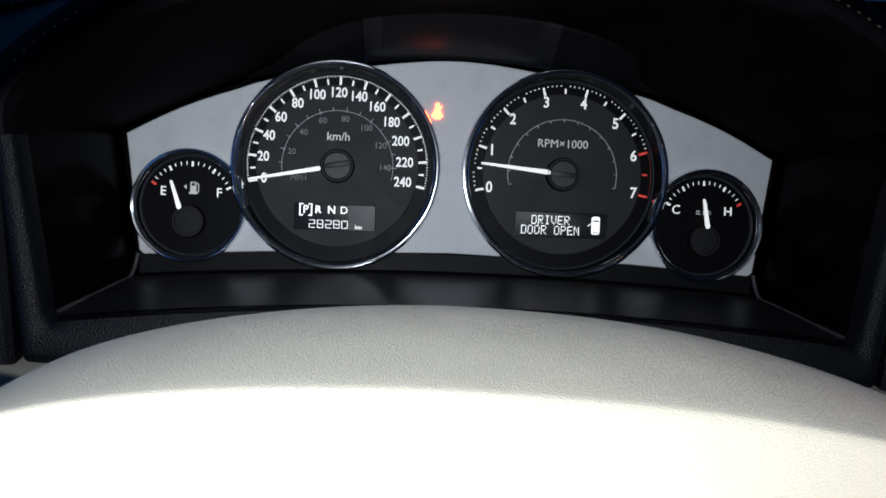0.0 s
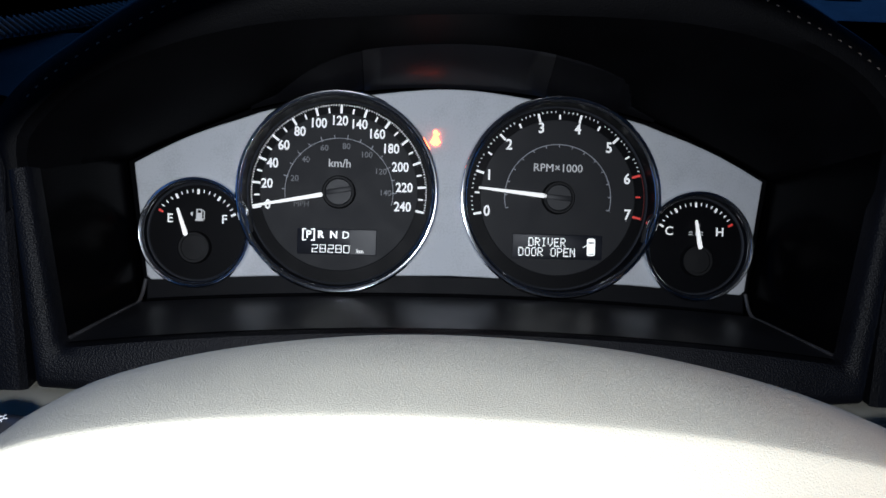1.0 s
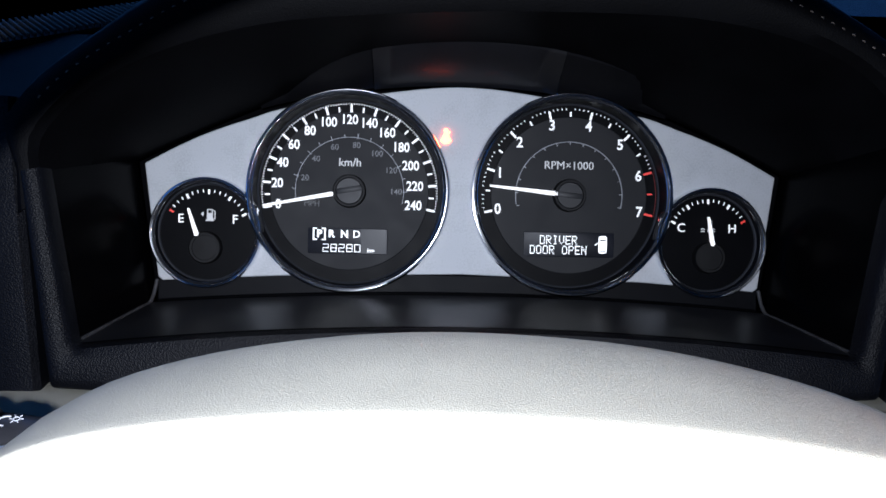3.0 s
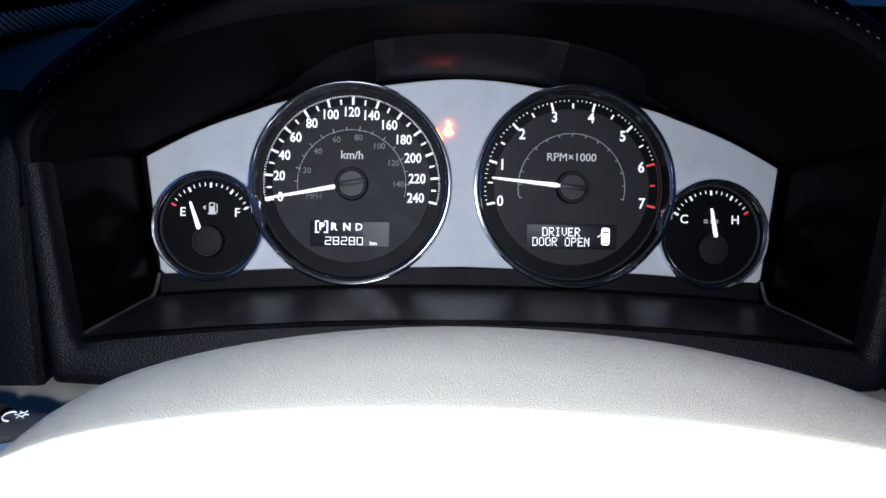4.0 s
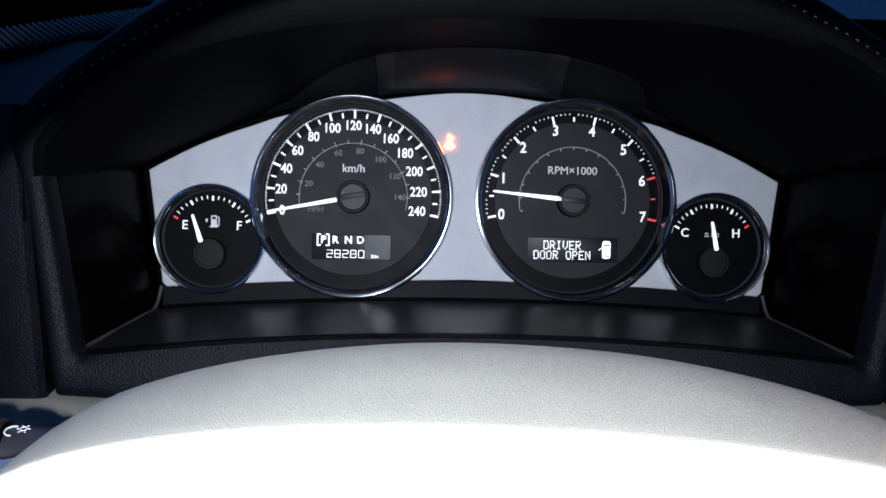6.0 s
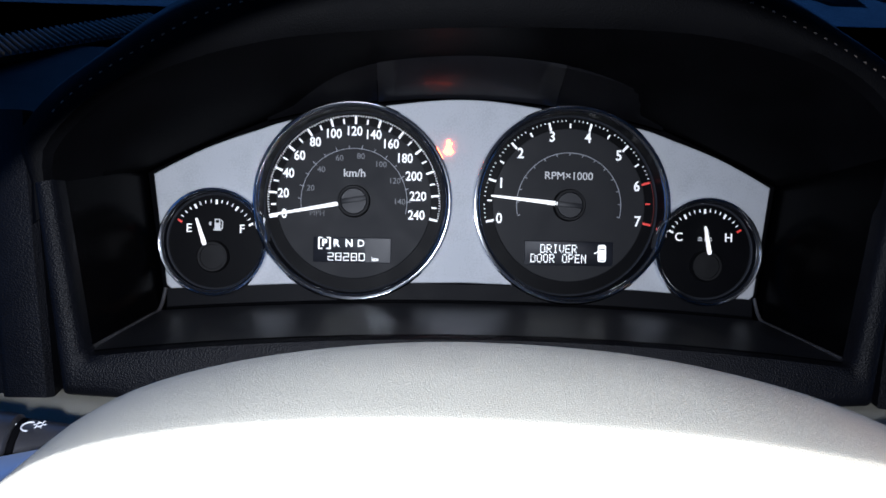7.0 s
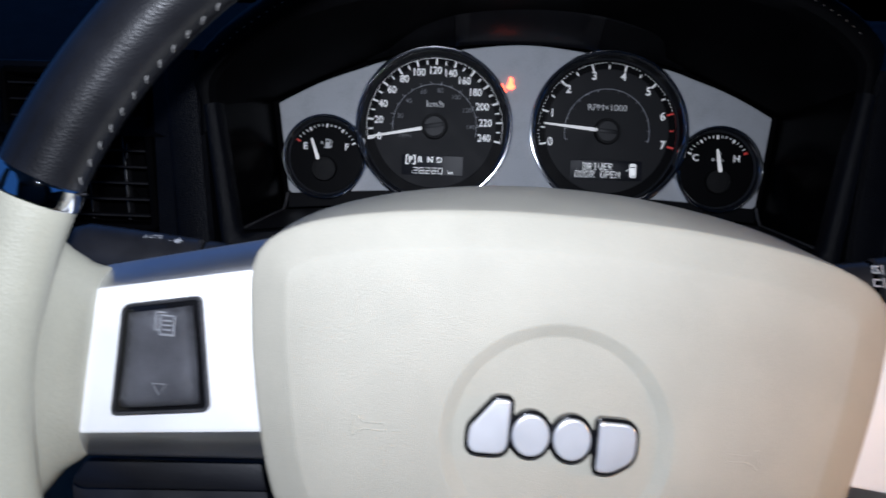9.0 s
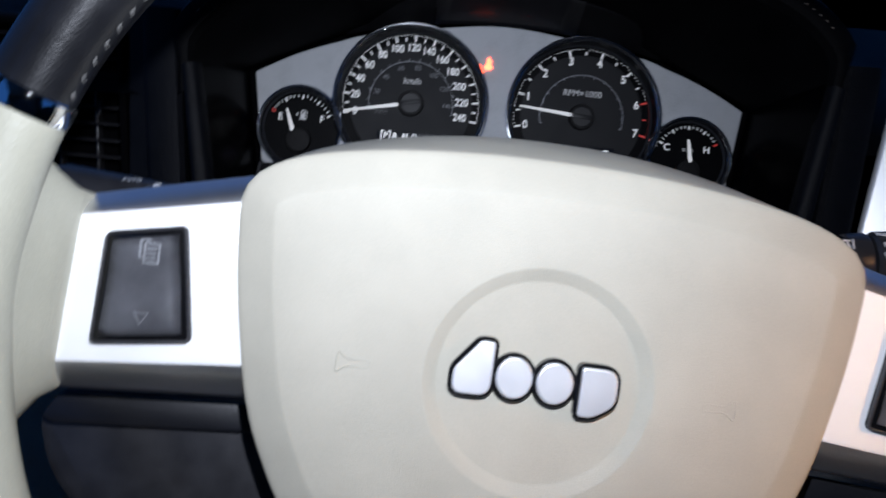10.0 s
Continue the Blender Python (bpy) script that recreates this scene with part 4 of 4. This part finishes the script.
# pressed ring round the emblem
cz = 0.0020
circ = lambda r, y: [Vector((-0.001 + r * math.cos(a), y, cz + r * math.sin(a))) for a in (math.atan2(p.y + 0.002, p.x) for p in cover2d)]
cover2 = loft([scaled_ring(0.60, -0.0062), circ(0.0408, -0.0066), circ(0.0396, -0.0065), circ(0.0362, -0.0037), circ(0.0350, -0.0035), circ(0.015, -0.0037), circ(0.0005, -0.0037)], cap1=True)
join(cover, cover2)
bmesh.ops.remove_doubles(cover, verts=cover.verts, dist=1e-5)
hubcover = part("centre_cover", cover, BEIGE, wheel, "beige grained airbag cover with a pressed ring", angle=38)
for s, x in ((-1, -0.0655), (1, 0.0630)):
    bell = [(x + s * a, -0.00615, 0.0015 + b) for a, b in ((-0.0052, 0.0012), (0.0016, 0.0012), (0.0044, 0.0032), (0.0054, 0.0030), (0.0054, -0.0030), (0.0044, -0.0032), (0.0016, -0.0012), (-0.0052, -0.0012))]
    part("horn_mark", tube(smooth_line(bell, 40, True), 0.00027, 10, True), BEIGE, hubcover, "embossed horn symbol")

# emblem: plain polished shapes on a black backing
oval = lambda x, z, rx, rz, n=28: [Vector((x + rx * math.cos(2 * math.pi * i / n), z + rz * math.sin(2 * math.pi * i / n))) for i in range(n)]
slanted = [(-0.0228, 0.0150), (-0.0176, 0.0150), (-0.0176, -0.0038), (-0.0312, -0.0038), (-0.0312, 0.0045)]
tapered = [(0.0129, -0.0068), (0.0180, -0.0068), (0.0258, -0.0020), (0.0258, 0.0104), (0.0129, 0.0104)]
shapes = [rounded(slanted, [0.0016, 0.0016, 0.0050, 0.0050, 0.0020]), oval(-0.0101, 0.0036, 0.0065, 0.0072), oval(0.0040, 0.0034, 0.0065, 0.0072), rounded(tapered, [0.0016, 0.0020, 0.0040, 0.0050, 0.0016])]
for i, o in enumerate(shapes):
    part("emblem_backing", plate(inset(ccw(o), -0.0013), -0.0072 - 0.00005 * i, -0.0034, 0.0004), GLOSS, wheel, "black emblem backing", angle=12)
    piece = part("emblem_piece", plate(o, -0.0092 - 0.00005 * i, -0.0062, 0.0007), EMBLEM, wheel, "polished silver emblem shape", angle=12)
    piece.data.polygons.foreach_set("use_smooth", [False] * len(piece.data.polygons))

# spokes
SP = 0.0005
for s in (-1, 1):
    m = lambda pts: [(-s * (x - 0.0038 + (0.0058 if s > 0 else 0)), z * 1.02) for x, z in pts]
    face = m([(-0.1670, 0.0368), (-0.1066, 0.0492), (-0.0955, -0.0044), (-0.1770, -0.0124)])
    under = m([(-0.1690, 0.0440), (-0.1056, 0.0596), (-0.0948, -0.0190), (-0.1800, -0.0250)])
    low = m([(-0.1680, 0.0440), (-0.1050, 0.0600), (-0.0950, -0.0194), (-0.1765, -0.0254)])
    rr = lambda pts, r, y: [Vector((p[0], y, p[1])) for p in rounded(pts, [r, 0.0016, 0.0016, r], 6)]
    grow = lambda k: [(a[0] + (b[0] - a[0]) * k, a[1] + (b[1] - a[1]) * k) for a, b in zip(face, under)]
    bez = loft([rr(grow(0.06), 0.008, SP + 0.006), rr(grow(0.06), 0.008, SP + 0.0003), rr(grow(0.02), 0.008, SP + 0.0001), rr(grow(-0.04), 0.008, SP)], cap0=True, cap1=True)
    sp = part("spoke_bezel", bez, SATIN, wheel, "satin silver spoke plate", angle=50)
    roll = [(0.05, 0.0025), (0.06, 0.0003), (0.16, 0.0008), (0.28, 0.0017), (0.42, 0.0032), (0.58, 0.0054), (0.74, 0.0082), (0.88, 0.0112), (1.0, 0.0150)]
    rim_edge = loft([rr(low, 0.009, SP + 0.030)] + [rr(grow(k), 0.0085, SP + y) for k, y in roll[::-1]], cap0=True)
    part("spoke_edge", rim_edge, EDGE_METAL, sp, "darker brushed metal edge of the spoke", angle=50)
    keyo = [(x + (0.0022 if s > 0 else 0), z) for x, z in m([(-0.1510, 0.0341), (-0.1235, 0.0397), (-0.1176, 0.0000), (-0.1524, -0.0045)])]
    part("switch_frame", plate(rounded(keyo, 0.003), SP - 0.0016, SP + 0.004, 0.0008), GLOSS, sp, "glossy black switch frame")
    lip_at = lambda d, y: [Vector((p[0], y, p[1])) for p in inset(ccw(rounded(keyo, 0.003)), d)]
    part("switch_lip", loft([lip_at(0.0002, SP - 0.0008), lip_at(0.0002, SP - 0.0019), lip_at(0.0006, SP - 0.0023), lip_at(0.0011, SP - 0.0022), lip_at(0.0014, SP - 0.0014)]), EDGE, sp, "worn dark grey lip round the switch")
    # rocker: a dished face over the four corners of the frame
    q = [Vector((p[0], p[1])) for p in inset(ccw(keyo), 0.0031)]
    q.sort(key=lambda p: (-p.y, p.x))
    tl, tr = sorted(q[:2], key=lambda p: p.x)
    bl, br = sorted(q[2:], key=lambda p: p.x)
    rows = []
    for j in range(13):
        v = j / 12
        rows.append([Vector((p.x, SP - 0.0030 - 0.0016 * (2 * v - 1) ** 2 + 0.0012 * (abs(2 * k / 8 - 1) ** 6 + abs(2 * v - 1) ** 10), p.y)) for k in range(9) for p in [tl.lerp(tr, k / 8).lerp(bl.lerp(br, k / 8), v)]])
    key = loft(rows, closed=False)
    bmesh.ops.solidify(key, geom=key.faces[:], thickness=-0.002)
    part("rocker_switch", key, ROCKER, sp, "dark grey rocker switch with printed symbols", angle=70)
    kx = 0.1368 if s > 0 else -0.1386
    if s == -1:
        # page symbol and arrow
        page = bars([(kx - 0.0030, 0.0306, 0.0005, 0.0066), (kx - 0.0014, 0.0338, 0.0036, 0.0005), (kx - 0.0022, 0.0276, 0.0020, 0.0005)] + [(kx + 0.0010, 0.0328, 0.0050, 0.0005), (kx + 0.0010, 0.0260, 0.0050, 0.0005), (kx - 0.0014, 0.0294, 0.0005, 0.0070), (kx + 0.0034, 0.0294, 0.0005, 0.0070)] + [(kx + 0.0010, 0.0310 - 0.0016 * k, 0.0030, 0.0005) for k in range(4)], SP - 0.0048)
        part("page_symbol", page, SYMBOL, sp, "white page symbol")
        part("arrow_symbol", tube([(kx - 0.0004 + a, SP - 0.0042, 0.0068 + b) for a, b in ((-0.0024, 0.0020), (0.0024, 0.0020), (0, -0.0018))], 0.0003, 6, True), SYMBOL, sp, "white arrow symbol")
    else:
        ringp = [(kx + 0.0030 * math.cos(k / 14 * 6.283), SP - 0.0048, 0.0252 + 0.0030 * math.sin(k / 14 * 6.283)) for k in range(14)]
        part("round_symbol", tube(ringp, 0.0003, 6, True), SYMBOL, sp, "white round symbol")
        part("square_symbol", bars([(kx - 0.002, 0.005, 0.0005, 0.006), (kx + 0.002, 0.005, 0.0005, 0.006), (kx, 0.008, 0.0045, 0.0005), (kx, 0.002, 0.0045, 0.0005)], SP - 0.0042), MARK, sp, "white square symbol")

# black cover behind the lower half of the spokes
for s in (-1, 1):
    pts = lambda l: [(-s * x, z) for x, z in l]
    part("lower_spoke_cover", plate(rounded(pts([(-0.184, -0.041), (-0.176, -0.032), (-0.085, -0.025), (-0.080, -0.092), (-0.150, -0.092), (-0.178, -0.062)]), 0.014), 0.032, 0.060, 0.006), SWITCH, wheel, "black plastic cover behind the spoke")
    part("cover_lip", plate(rounded(pts([(-0.180, -0.039), (-0.174, -0.0290), (-0.090, -0.0240), (-0.090, -0.0350), (-0.176, -0.0415)]), 0.002), 0.028, 0.034, 0.001), FLOOR, wheel, "dark grey edge of the cover")

# rim
RIM_R, TUBE, RIM_Y, RIM_Z = 0.1872, 0.0138, -0.025, 0.010
rim_at = lambda a, dr=0.0, dy=0.0: Vector(((RIM_R + dr) * math.cos(radians(a)), RIM_Y + dy, RIM_Z + (RIM_R + dr) * math.sin(radians(a))))
JOIN = 20
part("rim_black", tube([rim_at(a) for a in range(JOIN, 181 - JOIN, 2)], TUBE, 28), RIM_HIDE, wheel, "black leather upper rim")
part("rim_beige", tube([rim_at(a) for a in range(181 - JOIN, 360 + JOIN, 2)], TUBE * 1.03, 28), BEIGE_HIDE, wheel, "beige leather lower rim")
for s, a in ((-1, 180 - JOIN), (1, JOIN)):
    part("rim_band", tube([rim_at(a - 1.3), rim_at(a - 1.15), rim_at(a - 0.9), rim_at(a + 0.9), rim_at(a + 1.15), rim_at(a + 1.3)], [TUBE * 1.0, TUBE * 1.05, TUBE * 1.07, TUBE * 1.07, TUBE * 1.05, TUBE * 1.0], 40), BAND, wheel, "polished chrome rim band")
    # leather root that flows from the rim into the spoke
    mirror = lambda pts: [Vector((-s * p[0], p[1], p[2])) for p in pts]
    def sect(x, zt, zb, yf, yb):
        zm, h = (zt + zb) / 2, (zt - zb) / 2
        ym, d = (yf + yb) / 2, (yb - yf) / 2
        out = []
        for k in range(24):
            t = 2 * math.pi * k / 24
            cx_, sx_ = math.cos(t), math.sin(t)
            out.append((x + 0.065 * (zm + h * sx_ - 0.013), ym - d * math.copysign(abs(cx_) ** 0.6, cx_), zm + h * math.copysign(abs(sx_) ** 0.6, sx_)))
        return mirror(out)
    part("rim_root", loft([sect(-0.1655, 0.0470, -0.0230, -0.0055, 0.016), sect(-0.1690, 0.0485, -0.0255, -0.0110, 0.012), sect(-0.1722, 0.0540, -0.0340, -0.0220, -0.003), sect(-0.1768, 0.0620, -0.0440, -0.0350, -0.014), sect(-0.1850, 0.0600, -0.0440, -0.0385, -0.014)], cap0=True, cap1=True), BEIGE_HIDE, wheel, "beige leather spoke root", angle=60)
rs = finish(tube([(-0.0017, 0.0011, 0), (-0.0007, -0.0002, 0), (0.0007, -0.0002, 0), (0.0017, 0.0011, 0)], 0.00042, 6), "rim_stitch", THREAD)
for v in rs.vertices:
    v.co *= 0.78
for a in np.arange(JOIN + 3, 180 - JOIN - 1, 2.1):
    q = rim_at(a, -TUBE * 0.97, -TUBE * 0.32)
    part("rim_stitch", rs, THREAD, wheel, "", pose(*q, 0, 0, 0) @ pose(0, 0, 0, 0, -(a + 118), 0))
for s in (-1, 1):
    for a in np.arange(-34, -20, 2.4):
        aa = a if s == 1 else 180 - a
        q = rim_at(aa, -TUBE * 1.0, -TUBE * 0.32)
        part("rim_stitch", rs, THREAD, wheel, "", pose(*q, 0, 0, 0) @ pose(0, 0, 0, 0, -(aa + 118), 0))

# ---- cabin that closes the place ----
W = Matrix.Identity(4)
setting("ceiling", box((1.70, 2.1, 0.04), (0.35, -0.75, 1.66), 0.01), CLOTH, "grey cloth headliner", "headliner", W)
setting("floor", box((1.70, 2.9, 0.04), (0.35, -0.45, 0.30), 0.01), CARPET, "dark carpeted cabin floor", "floor", W)
setting("wall_rear", box((1.70, 0.06, 1.40), (0.35, -1.80, 0.98), 0.01), CLOTH, "grey cloth rear of the cabin", "cabin wall", W)
for nm, x in (("wall_left", -0.50), ("wall_right", 1.20)):
    bm = box((0.06, 2.9, 0.72), (x, -0.45, 0.66), 0.01)
    box((0.06, 0.10, 0.68), (x, -0.55, 1.34), 0.01, None, bm)
    box((0.06, 0.50, 0.68), (x, -1.55, 1.34), 0.01, None, bm)
    setting(nm, bm, CLOTH, "grey cabin side with door and window opening", "cabin wall", W)
setting("wall_front", box((1.70, 0.06, 0.72), (0.35, 0.62, 0.66), 0.01), LINING, "black bulkhead below the windscreen", "cabin wall", W)
